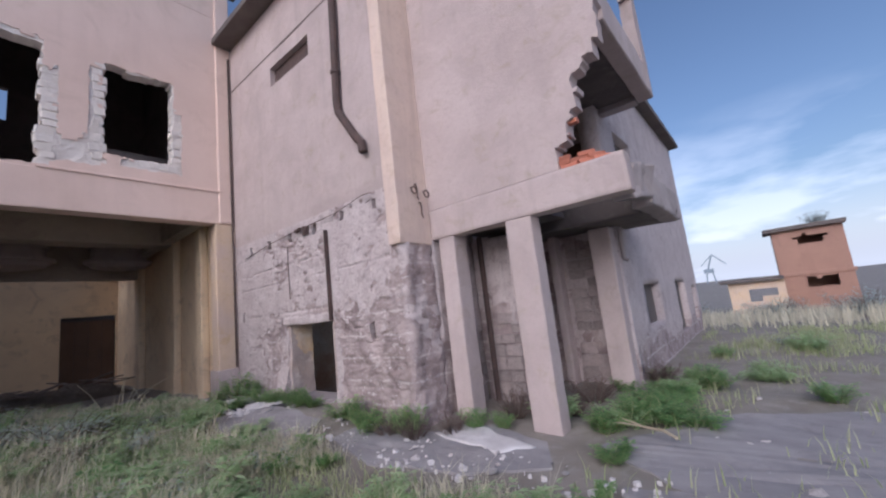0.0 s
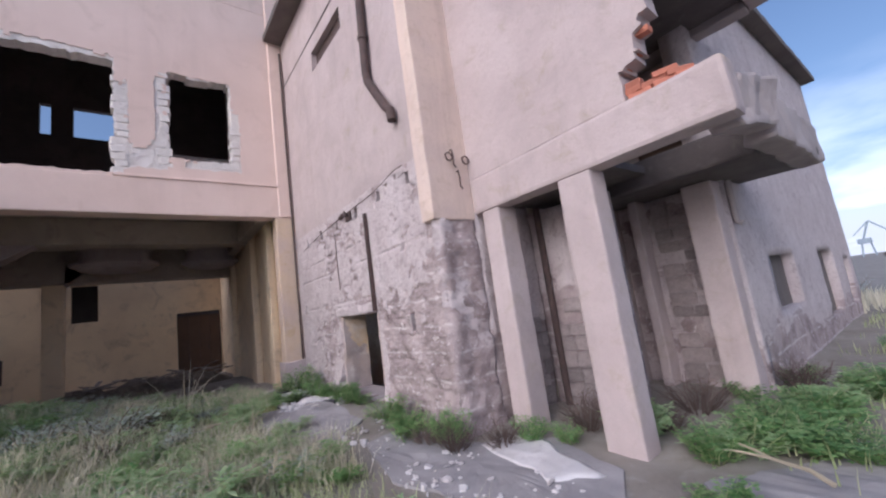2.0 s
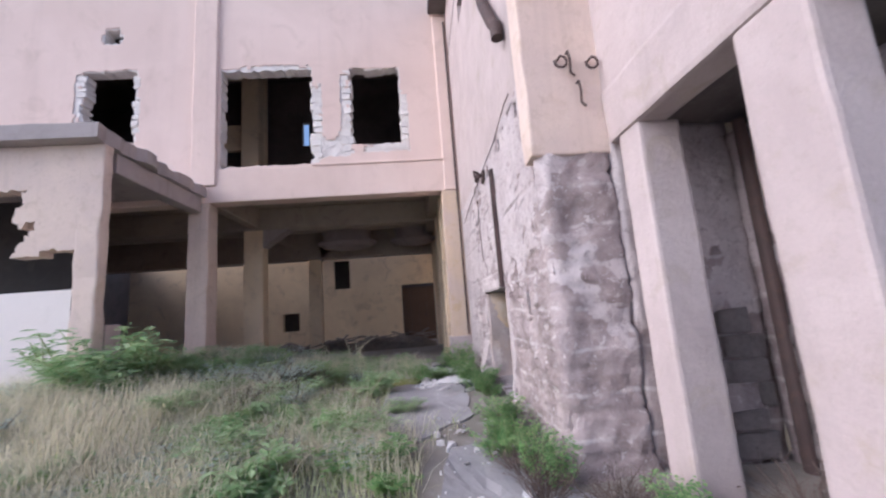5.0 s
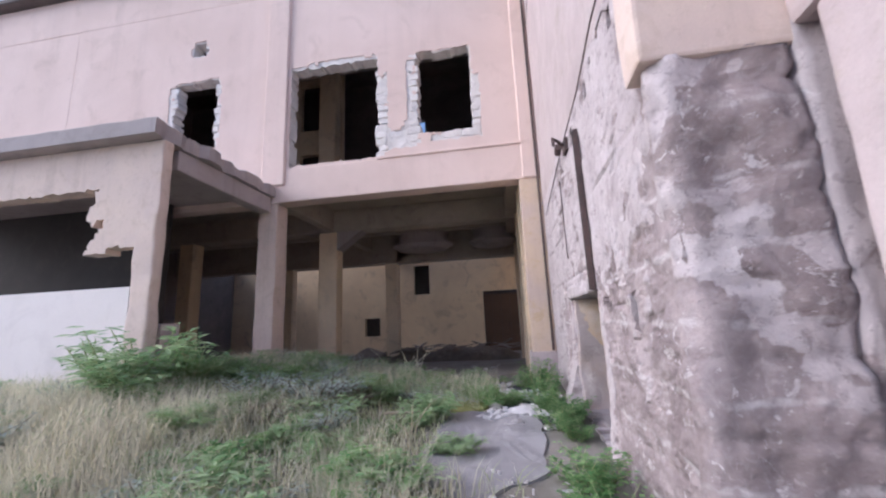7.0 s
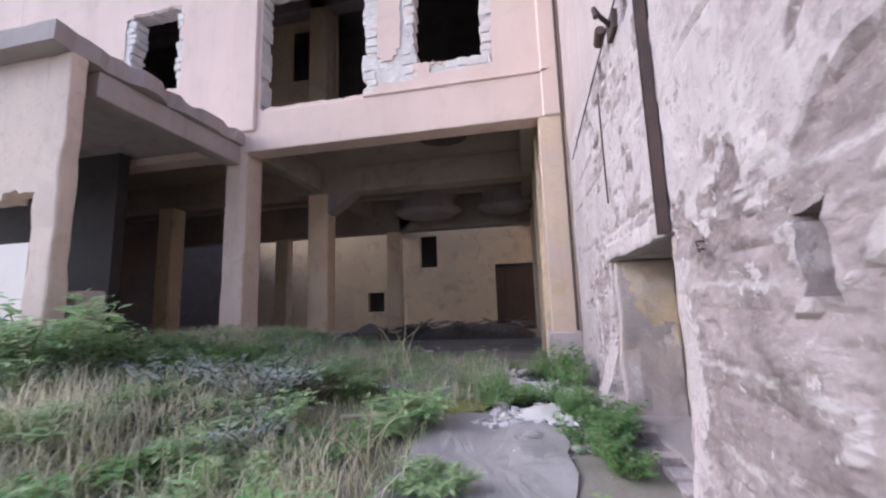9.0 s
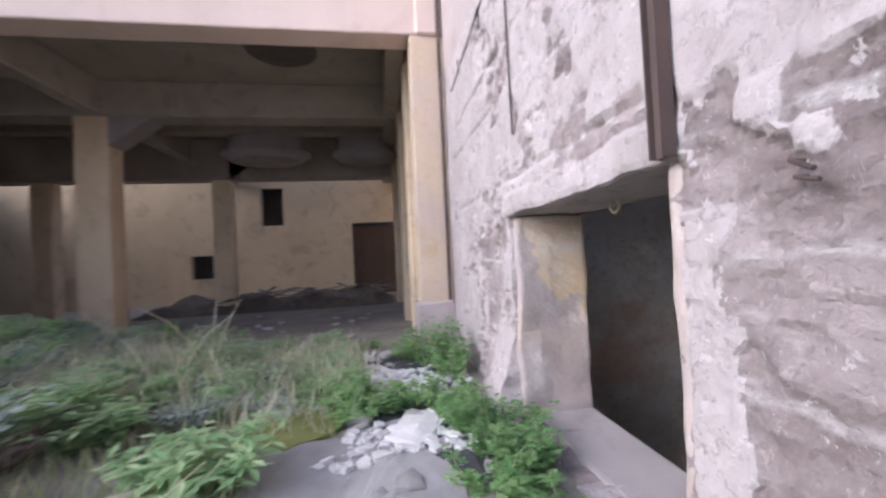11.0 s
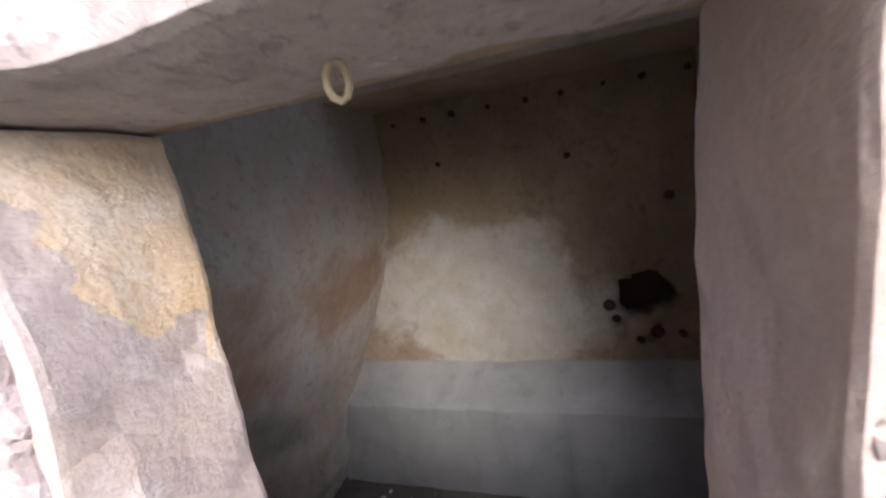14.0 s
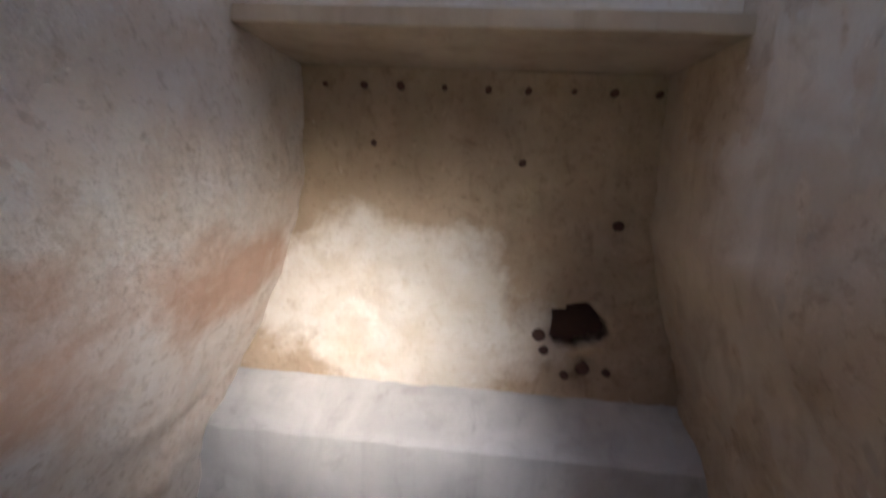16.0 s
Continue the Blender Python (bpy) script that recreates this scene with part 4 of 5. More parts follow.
chunk = block("beam_balcony_chunk", -0.17, 0.17, -0.5, 0.5, -0.28, 0.28, CONCRETE, 0.045, 0.06, 0.09, seed=11.0)
chunk.matrix_world = pose(-2.74, 7.15, 3.62, 9, 6, -4)
structure(chunk, "cracked tilted piece of the concrete edge beam", "beam")
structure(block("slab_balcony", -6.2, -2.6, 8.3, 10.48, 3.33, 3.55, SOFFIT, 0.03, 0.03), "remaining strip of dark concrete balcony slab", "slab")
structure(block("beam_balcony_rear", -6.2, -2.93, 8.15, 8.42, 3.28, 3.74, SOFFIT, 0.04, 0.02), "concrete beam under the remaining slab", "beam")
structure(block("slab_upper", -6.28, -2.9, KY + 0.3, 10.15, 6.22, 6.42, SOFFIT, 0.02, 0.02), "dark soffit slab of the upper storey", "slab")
structure(block("beam_upper_end", -2.9, -2.58, KY + 0.3, 10.15, 6.12, 6.78, GREYPINK, 0.04, 0.02), "edge beam of the upper storey", "beam")
structure(block("beam_upper_rear", -6.2, -2.9, 9.85, 10.15, 6.08, 6.5, CONCRETE, 0.03, 0.02), "rear beam of the upper storey", "beam")
endw = grid_wall("wall_upper_end", "y", -2.58, 1, 0.25, cuts(KY + 0.3, 10.15, 0.15, 7.0, 9.6), cuts(6.78, 10.8, 0.15, 9.6),
                 lambda y, z: not inside(y, z, 7.0, 9.6, 6.78, 9.6, 0.08, 2), GREYPINK, ragged=0.03)
structure(endw, "end wall of the upper storey with a wide opening", "wall")
structure(block("wall_storey_rear", -6.3, -3.76, 10.2, 10.4, 3.6, 10.8, GREYPINK, 0.0), "plastered rear wall of the open storey", "wall")
structure(block("wall_storey_left", -6.3, -6.05, KY + 0.3, 10.2, 3.6, 10.8, HALL, 0.0), "plastered side wall of the open storey", "wall")
structure(block("door_2", -5.2, -4.3, 10.13, 10.2, 3.62, 5.7, BROWN, 0.01), "brown wooden door leaf in the open storey", "door")
structure(block("pilaster_storey", -4.1, -3.85, 10.05, 10.2, 3.6, 6.1, WHITE, 0.02), "white pilaster in the open storey", "pilaster")
# portico walls
def coat2(x, z):
    return S((0.7 * fr(x * 0.9, z * 1.1, 8, 1.0, 4) + 1.1 * (z - 1.7) + 0.4 * fr(x * 3, z * 3, 2, 1.0, 4)) / 0.22 + 0.5)


pw = grid_wall("wall_portico_rear", "x", 7.6, -1, 0.25, cuts(-6.3, -4.78, 0.06), cuts(-0.3, 3.34, 0.06), lambda x, z: True, WPLASTER,
               relief=lambda x, z: 0.03 * coat2(x, z) + 0.03 * fr(x, z, 3, 3.0), attr=coat2, smooth=True)
structure(pw, "portico wall, plaster gone from its lower stones", "wall")
pl = grid_wall("wall_portico_left", "y", -6.3, 1, 0.2, cuts(KY, 7.6, 0.06), cuts(-0.3, 3.5, 0.06), lambda y, z: True, WPLASTER,
               relief=lambda y, z: 0.03 * coat2(y, z) + 0.03 * fr(y, z, 3, 3.0) - 0.01, attr=coat2, smooth=True)
structure(pl, "portico side wall with bared stone courses below grey plaster", "wall")
structure(block("wall_portico_inner", -5.8, -5.6, 7.85, 9.6, -0.3, 3.34, GREYPINK, 0.02), "plastered inner wall of the portico", "wall")
structure(block("pilaster_portico", -5.24, -5.06, 9.25, 9.6, -0.3, 3.34, GREYPINK, 0.03, 0.02), "plastered pilaster in the portico", "pilaster")
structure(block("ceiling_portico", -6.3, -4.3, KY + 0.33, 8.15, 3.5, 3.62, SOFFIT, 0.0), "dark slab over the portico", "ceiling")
pe = grid_wall("wall_portico_end", "x", 9.6, -1, 0.25, cuts(-5.8, -3.75, 0.06), cuts(-0.3, 3.34, 0.06), lambda x, z: True, WPLASTER,
               relief=lambda x, z: 0.03 * fr(x * 2, z * 3, 6, 1.3), attr=lambda x, z: 0.15 + 0.6 * S((0.8 * fr(x * 1.6, z * 2.2, 14, 1.0, 5) + 0.1) / 0.15 + 0.5), smooth=True)
structure(pe, "bared masonry at the end of the portico", "wall")

# ---- east wall with windows ----
EX = -3.75
EWIN = [(11.1, 12.95, 0.95, 2.05), (15.5, 17.4, 0.35, 2.0), (10.8, 12.4, 4.6, 5.95), (18.9, 19.9, 0.3, 1.7)]


def coat3(y, z):
    return S((0.7 * fr(y * 0.7, z * 0.9, 4, 1.0, 4) + 1.3 * (z - 0.75) + 0.4 * fr(y * 2, z * 2, 2, 1.0, 4)) / 0.22 + 0.5)


ew = grid_wall("wall_east", "y", EX, 1, 0.4, cuts(9.5, 20.6, 0.14, *[v for w in EWIN for v in w[:2]]), cuts(-0.9, 8.0, 0.14, *[v for w in EWIN for v in w[2:]]),
               lambda y, z: not any(inside(y, z, *w) for w in EWIN), WPLASTER, relief=lambda y, z: 0.02 * coat3(y, z) + 0.015 * fr(y, z, 1, 2.0), attr=coat3, smooth=True)
structure(ew, "pale plastered side wall with window openings, its foot bared", "wall")
# Added dark panels stand for the shaded rooms inside these windows.
for k, (ya, yb, za, zb) in enumerate(EWIN):
    structure(block("window_%d" % (k + 4), EX - 0.24, EX - 0.19, ya - 0.02, yb + 0.02, za - 0.02, zb + 0.02, ROOF, 0.0), "dark panel added for the shade inside a window opening", "window")
structure(block("wall_east_inner", EX - 3.0, EX - 2.8, 9.8, 20.5, -0.9, 8.0, DARKCON, 0.0), "dark inner wall behind the east windows", "wall")
structure(block("roof_east", EX - 6, EX + 0.38, 10.4, 20.95, 8.0, 8.2, ROOF, 0.03, 0.02), "dark overhanging roof edge of the side wall", "roof")
structure(block("wall_east_end", EX - 6, EX - 0.4, 20.2, 20.6, -0.9, 8.0, GREYPINK, 0.0), "end wall of the side building", "wall")
# Never in view; its low top lets sky light into the small room.
structure(block("wall_west_close", -24, -6.5, 10.5, 11.0, -0.5, 4.6, GREYPINK, 0.0), "unseen rear wall of the long building, kept low for sky light", "wall")

# ---- far buildings ----
def ruin_tower():
    t = group_at("ruined_tower", 1.7, 43.5, -1.9)
    tagged(t, "two-storey red rendered ruin with a flat roof", "building")
    w = grid_wall("wall", "x", 42.0, -1, 0.3, cuts(-0.4, 3.8, 0.3), cuts(-2.0, 5.0, 0.2), lambda x, z: not (inside(x, z, 1.0, 2.7, 3.9, 4.4, 0.12, 1) or inside(x, z, 1.2, 2.9, 0.5, 1.0, 0.15, 3)), TOWER)
    w2 = part("wall", box_bm(-0.4, -0.1, 42.3, 45, -2, 5, 0.02), TOWER)
    w3 = part("wall", box_bm(3.5, 3.8, 42.3, 45, -2, 5, 0.02), TOWER)
    w4 = part("wall", box_bm(-0.1, 3.5, 44.7, 45, -2, 5, 0.02), TOWER)
    r = part("roof", box_bm(-0.9, 4.0, 41.6, 45.3, 4.98, 5.3, 0.04, 0.05), ROOF)
    b = part("band", box_bm(-0.45, 3.95, 41.9, 42.0, 1.35, 1.62, 0.02), TOWER)
    for o in (w, w2, w3, w4, r, b):
        o.parent = t
        o.matrix_parent_inverse = t.matrix_world.inverted()
    s = group_at("ruined_shed", -2.0, 41, -1.2)
    tagged(s, "low ochre ruined shed with a flat roof", "building")
    a = grid_wall("wall", "x", 39.5, -1, 0.25, cuts(-3.8, -0.3, 0.25), cuts(-1.8, 1.3, 0.2), lambda x, z: not (inside(x, z, -2.6, -1.9, -0.2, 0.7) or inside(x, z, -1.7, -0.9, 0.1, 0.8)), OCHRE)
    c = part("roof", box_bm(-4.3, -0.3, 39.1, 42, 1.28, 1.55, 0.03, 0.03), ROOF)
    d = part("wall", box_bm(-3.8, -3.55, 39.75, 42, -1.8, 1.3, 0.02), OCHRE)
    for o in (a, c, d):
        o.parent = s
        o.matrix_parent_inverse = s.matrix_world.inverted()


ruin_tower()

# ---- paving, lime spill and rubble ----
def flat_piece(name, outline, thick, mat, label, category, lift=0.02, dome=0.0, seed=0.0):
    """A broken flat slab lying on the ground; its outline is roughened between the given corners."""
    pts = []
    for (xa, ya), (xb, yb) in zip(outline, outline[1:] + outline[:1]):
        k = max(2, int(math.hypot(xb - xa, yb - ya) / 0.12))
        for i in range(k):
            x, y = xa + (xb - xa) * i / k, ya + (yb - ya) * i / k
            pts.append((x + 0.07 * fr(x * 2, y * 2, seed), y + 0.07 * fr(x * 2, y * 2, seed + 5)))
    cx, cy = sum(p[0] for p in pts) / len(pts), sum(p[1] for p in pts) / len(pts)
    verts, faces, n = [], [], len(pts)
    rings = 7
    for r in range(rings):
        f = 1 - r / rings
        for x, y in pts:
            px, py = cx + (x - cx) * f, cy + (y - cy) * f
            verts.append((px, py, ground_z(px, py) + lift + dome * S(1 - f) + 0.012 * fr(px * 3, py * 3, seed)))
    verts.append((cx, cy, ground_z(cx, cy) + lift + dome))
    low = len(verts)
    for x, y in pts:
        verts.append((x, y, ground_z(x, y) + lift - thick))
    for r in range(rings - 1):
        for k in range(n):
            a, b = r * n + k, r * n + (k + 1) % n
            faces.append((a, b, b + n, a + n))
    for k in range(n):
        faces.append(((rings - 1) * n + k, (rings - 1) * n + (k + 1) % n, low - 1))
        faces.append((low + k, low + (k + 1) % n, (k + 1) % n, k))
    ob = mesh_ob(name, verts, faces, mat, smooth=mat is PALE)
    bm = bmesh.new()
    bm.from_mesh(ob.data)
    bmesh.ops.recalc_face_normals(bm, faces=bm.faces[:])
    bm.to_mesh(ob.data)
    bm.free()
    return tagged(ob, label, category, kind="structure")


flat_piece("pavement", [(-7.35, 5.2), (-7.3, 4.35), (-6.1, 4.1), (-4.7, 4.45), (-3.8, 5.1), (-4.2, 5.85), (-5.3, 6.15), (-6.15, 5.4)], 0.12, SLABCON, "weathered grey concrete paving with a broken edge", "pavement", 0.03)
flat_piece("pavement", [(-10.7, 4.5), (-10.3, 3.5), (-8.3, 3.3), (-7.6, 4.0), (-8.2, 4.75), (-9.6, 4.8)], 0.10, SLABCON, "cracked grey concrete paving among weeds", "pavement", 0.03, seed=3.0)
flat_piece("pavement", [(-3.5, 6.0), (-2.3, 5.0), (0.4, 3.6), (4.5, 4.4), (5.5, 9.0), (1.5, 9.5), (-2.3, 7.8)], 0.10, SLABCON, "weathered grey concrete yard paving", "pavement", 0.02, seed=8.0)
flat_piece("pavement", [(-2.9, 4.9), (-2.4, 3.2), (-0.2, 2.6), (0.6, 3.4), (-1.6, 5.2)], 0.10, SLABCON, "worn grey concrete paving strip", "pavement", 0.02, seed=11.0)
flat_piece("lime_spill", [(-6.0, 5.42), (-5.3, 5.3), (-4.6, 5.12), (-4.3, 5.6), (-5.0, 5.85), (-5.6, 6.12)], 0.05, PALE, "hardened white lime spilled over paving", "lime", 0.045, 0.02, seed=2.0)
flat_piece("lime_spill", [(-10.75, 4.75), (-10.7, 4.5), (-10.3, 4.4), (-10.15, 4.6), (-10.4, 4.8)], 0.05, PALE, "crumbled white lime on the ground", "lime", 0.05, 0.02, seed=6.0)

flat_piece("dark_soil", [(-12.9, 4.95), (-12.6, 4.15), (-11.6, 3.9), (-10.7, 4.05), (-9.9, 4.6), (-9.5, 5.0), (-10.3, 5.25), (-11.6, 5.3)], 0.05, DARKSOIL, "dark cinder soil strewn with lime by the wall", "soil", 0.022, 0.0, seed=23.0)
flat_piece("moss", [(-11.3, 3.95), (-11.0, 3.45), (-10.6, 3.3), (-10.35, 3.6), (-10.6, 3.95), (-10.9, 4.1)], 0.05, MOSS, "yellow green moss cushion beside paving", "moss", 0.04, 0.03, seed=27.0)


def stone_mesh(k):
    bm = bmesh.new()
    bmesh.ops.create_icosphere(bm, subdivisions=1, radius=1.0)
    for v in bm.verts:
        v.co *= 1 + 0.55 * nz(v.co.x + k * 7, v.co.y, v.co.z, 1.1)
        v.co.z *= 0.42
    me = bpy.data.meshes.new("stone")
    bm.to_mesh(me)
    bm.free()
    return me


STONES = [stone_mesh(k) for k in range(6)]
PALER = surface("plaster_rubble", (0.66, 0.61, 0.60), (0.54, 0.49, 0.48), (0.36, 0.31, 0.30), 0.3, bump=0.6, vary=0.25)
for me in STONES:
    me.materials.append(PALER)
rng = random.Random(5)


def stone(x, y, r, label="white plaster fragment lying on the ground", lift=0.0):
    ob = new("stone", rng.choice(STONES))
    ob.matrix_world = Matrix.LocRotScale((x, y, ground_z(x, y) + 0.22 * r + lift), Euler((rng.uniform(-0.2, 0.2), rng.uniform(-0.2, 0.2), rng.uniform(0, 6.3))),
                                         (r, r * rng.uniform(0.5, 1.0), r * rng.uniform(0.6, 1.3)))
    tagged(ob, label, "rubble", "rubble by the wall")


for k in range(170):
    x = rng.uniform(-13.0, -9.3)
    stone(x, rng.uniform(3.9, 5.05) + 0.15 * (x + 11), 0.025 + 0.10 * rng.random() ** 2.5)
for k in range(40):
    stone(rng.uniform(-8.0, -3.4), rng.uniform(4.2, 5.2), 0.02 + 0.06 * rng.random() ** 2, lift=0.03)
for k in range(40):
    stone(rng.uniform(-3.0, 3.0), rng.uniform(3.5, 9.0), 0.02 + 0.08 * rng.random() ** 2, "pale stone lying on the yard")


def crumbs(name, count, region, seed, label, keep):
    """Flat angular flakes of lime, far too many to count, joined."""
    r = random.Random(seed)
    verts, faces = [], []
    while len(verts) < count * 10:
        x, y = r.uniform(region[0], region[1]), r.uniform(region[2], region[3])
        if r.random() > keep(x, y):
            continue
        z, s, a, n = ground_z(x, y) + 0.035, 0.010 + 0.055 * r.random() ** 2.2, r.uniform(0, 6.28), 5
        i = len(verts)
        ring = [(a + 6.283 * k / n + r.uniform(-0.3, 0.3), s * r.uniform(0.6, 1.2)) for k in range(n)]
        tx, ty, h = r.uniform(-0.25, 0.25), r.uniform(-0.25, 0.25), 0.3 * s + 0.004
        verts += [(x + q * math.cos(b), y + q * math.sin(b), z + tx * q * math.cos(b) + ty * q * math.sin(b) + h) for b, q in ring]
        verts += [(x + 1.1 * q * math.cos(b), y + 1.1 * q * math.sin(b), z - 0.04) for b, q in ring]
        faces.append(tuple(range(i, i + n)))
        faces += [(i + n + k, i + n + (k + 1) % n, i + (k + 1) % n, i + k) for k in range(n)]
    return tagged(mesh_ob(name, verts, faces, PALE), label, "rubble", kind="stuff")


def crumbled(x, y):
    return S((nz(x, y, 4, 1.6) + 0.32) / 0.3) * S((y - 3.5) / 0.5) * S((5.35 - y) / 0.2)


crumbs("lime_crumbs", 750, (-13.1, -10.0, 3.7, 5.4), 21, "white lime crumbs strewn over dark soil", crumbled)
crumbs("lime_crumbs", 130, (-8.2, -2.4, 4.1, 6.0), 22, "white lime crumbs strewn on paving", crumbled)


# ---- grass and weeds ----
def blades(name, mat, count, region, hmin, hmax, lean, width, seed, label, keep=None, flat=False):
    """Thin bent blades, joined: nobody could count them."""
    r = random.Random(seed)
    verts, faces = [], []
    while len(faces) < 2 * count:
        x, y = r.uniform(region[0], region[1]), r.uniform(region[2], region[3])
        if keep and r.random() > keep(x, y):
            continue
        h, a = r.uniform(hmin, hmax), r.uniform(0, 6.283)
        z = ground_z(x, y) - 0.02
        dx, dy = math.cos(a), math.sin(a)
        b = r.uniform(0, lean) * h
        w = width * r.uniform(0.6, 1.4)
        sx, sy = -dy * w, dx * w
        i = len(verts)
        verts += [(x - sx, y - sy, z), (x + sx, y + sy, z), (x + dx * b * 0.35 + sx * 0.7, y + dy * b * 0.35 + sy * 0.7, z + h * 0.6),
                  (x + dx * b * 0.35 - sx * 0.7, y + dy * b * 0.35 - sy * 0.7, z + h * 0.6), (x + dx * b, y + dy * b, z + h * (0.95 if not flat else 0.7))]
        faces += [(i, i + 1, i + 2, i + 3), (i + 3, i + 2, i + 4)]
    return tagged(mesh_ob(name, verts, faces, mat), label, "grass", kind="stuff")


def in_paving(x, y):
    if y > 5.3 and -13.4 < x < -6.2 or y > 6.1 and x < -4.5:
        return True
    return (-7.1 < x < -3.5 and 4.0 < y < 5.8) or (-10.5 < x < -8.0 and 3.5 < y < 4.6)


def mound(x, y):
    if in_paving(x, y) or x < -13.7:
        return 0.0
    if x < CX and y < -1.5:
        return 0.05
    k = S((4.4 + 0.5 * nz(x, y, 0, 1.2) - y) / 0.8) * S((-x - 1.5) / 2.0)
    return k * (0.45 + 0.9 * max(0.0, nz(x, y, 3, 0.9) + 0.3))


def dry_at(x, y):
    return mound(x, y) * S((nz(x, y, 9, 0.6) + 0.35) / 0.6) * (0.65 + 0.35 * S((x + 9.5) / 3.0))


def yard(x, y):
    if in_paving(x, y):
        return 0.0
    return max(0.0, 0.15 + 1.2 * nz(x, y, 7, 0.8)) * (0.35 + 0.65 * S((y - 8) / 4))


blades("grass", GRASS, 34000, (-13.4, -0.5, -5.5, 5.2), 0.06, 0.26, 1.5, 0.007, 1, "mixed green grass over the mound", mound)
blades("dry_grass", DRY, 50000, (-13.3, -0.5, -4.5, 4.6), 0.12, 0.50, 1.5, 0.0045, 2, "pale dry grass tangled on the mound", dry_at)
blades("yard_grass", GRASS, 9000, (-3.4, 7.0, 4.2, 20.0), 0.08, 0.32, 0.8, 0.009, 3, "tufts of grass in the paved yard", yard)
blades("far_grass", DRY, 7000, (-14.0, 16.0, 20.0, 40.0), 0.35, 0.95, 0.5, 0.03, 4, "tall pale grass across the far field")


def weed_mesh(name, kind, seed):
    """Leaves and stems of one weed, about 1 m wide and 1 m high before scaling; returns two meshes."""
    r = random.Random(seed)
    lv, lf = [], []
    sb = bmesh.new()
    n_stem = {"broad": 26, "feather": 22, "blue": 34, "twig": 46}[kind]
    for s in range(n_stem):
        a, out = r.uniform(0, 6.283), 0.5 * math.sqrt(r.random())
        h = r.uniform(0.45, 1.0) * (1.0 - 0.55 * out)
        base = Vector((0.25 * out * math.cos(a), 0.25 * out * math.sin(a), -0.05))
        tip = Vector((out * math.cos(a), out * math.sin(a), h))
        bend = Vector((r.uniform(-0.08, 0.08), r.uniform(-0.08, 0.08), 0))
        mid = (base + tip) / 2 + bend + Vector((0, 0, 0.08))
        tube(sb, [base, mid, tip], [0.008, 0.006, 0.003], 4)
        if kind == "twig":
            for q in range(4):
                p = base.lerp(tip, r.uniform(0.3, 0.9))
                tube(sb, [p, p + Vector((r.uniform(-0.2, 0.2), r.uniform(-0.2, 0.2), r.uniform(0.02, 0.2)))], [0.004, 0.002], 3)
        per = {"broad": 34, "feather": 34, "blue": 30, "twig": 5}[kind]
        for q in range(per):
            f = r.uniform(0.15, 1.0)
            p = (base.lerp(mid, f * 2) if f < 0.5 else mid.lerp(tip, f * 2 - 1)) + Vector((r.uniform(-1, 1), r.uniform(-1, 1), r.uniform(-1, 1))) * 0.06
            b = r.uniform(0, 6.283)
            d = Vector((math.cos(b), math.sin(b), r.uniform(-0.35, 0.75))).normalized()
            L = {"broad": 0.062, "feather": 0.11, "blue": 0.06, "twig": 0.03}[kind] * r.uniform(0.6, 1.4)
            W = L * {"broad": 0.42, "feather": 0.16, "blue": 0.22, "twig": 0.3}[kind]
            side = d.cross(Vector((0, 0, 1))).normalized()
            up = side.cross(d).normalized()
            i = len(lv)
            lv += [tuple(p), tuple(p + d * L * 0.5 + side * W + up * W * 0.3), tuple(p + d * L - up * L * 0.15), tuple(p + d * L * 0.5 - side * W + up * W * 0.3)]
            lf += [(i, i + 1, i + 2), (i, i + 2, i + 3)]
    lm = bpy.data.meshes.new(name + "_leaves")
    lm.from_pydata(lv, [], lf)
    lm.materials.append({"broad": LEAFBROAD, "feather": LEAF, "blue": LEAFBLUE, "twig": TWIG}[kind])
    sm = bpy.data.meshes.new(name + "_stems")
    sb.to_mesh(sm)
    sb.free()
    sm.materials.append(TWIG if kind in ("twig", "blue") else GRASS)
    return lm, sm


WEEDS = {k: [weed_mesh(k, k, 10 * i + j) for j in range(3)] for i, k in enumerate(("broad", "feather", "blue", "twig"))}
WLABEL = {"broad": "low broad-leaved green weed growing by the masonry", "feather": "feathery light green weed with thin leaves",
          "blue": "blue-grey wormwood clump on the mound", "twig": "purplish dry twiggy shrub at the wall foot"}


def weed(kind, x, y, w, h, lift=0.0):
    e = new("weed")
    e.matrix_world = Matrix.LocRotScale((x, y, ground_z(x, y) + lift), Euler((rng.uniform(-0.1, 0.1), rng.uniform(-0.1, 0.1), rng.uniform(0, 6.3))), (w, w, h))
    tagged(e, WLABEL[kind], "plant", kind + " weeds")
    lm, sm = rng.choice(WEEDS[kind])
    for nm, me in (("foliage", lm), ("stalk", sm)):
        o = new(nm, me)
        o.parent = e


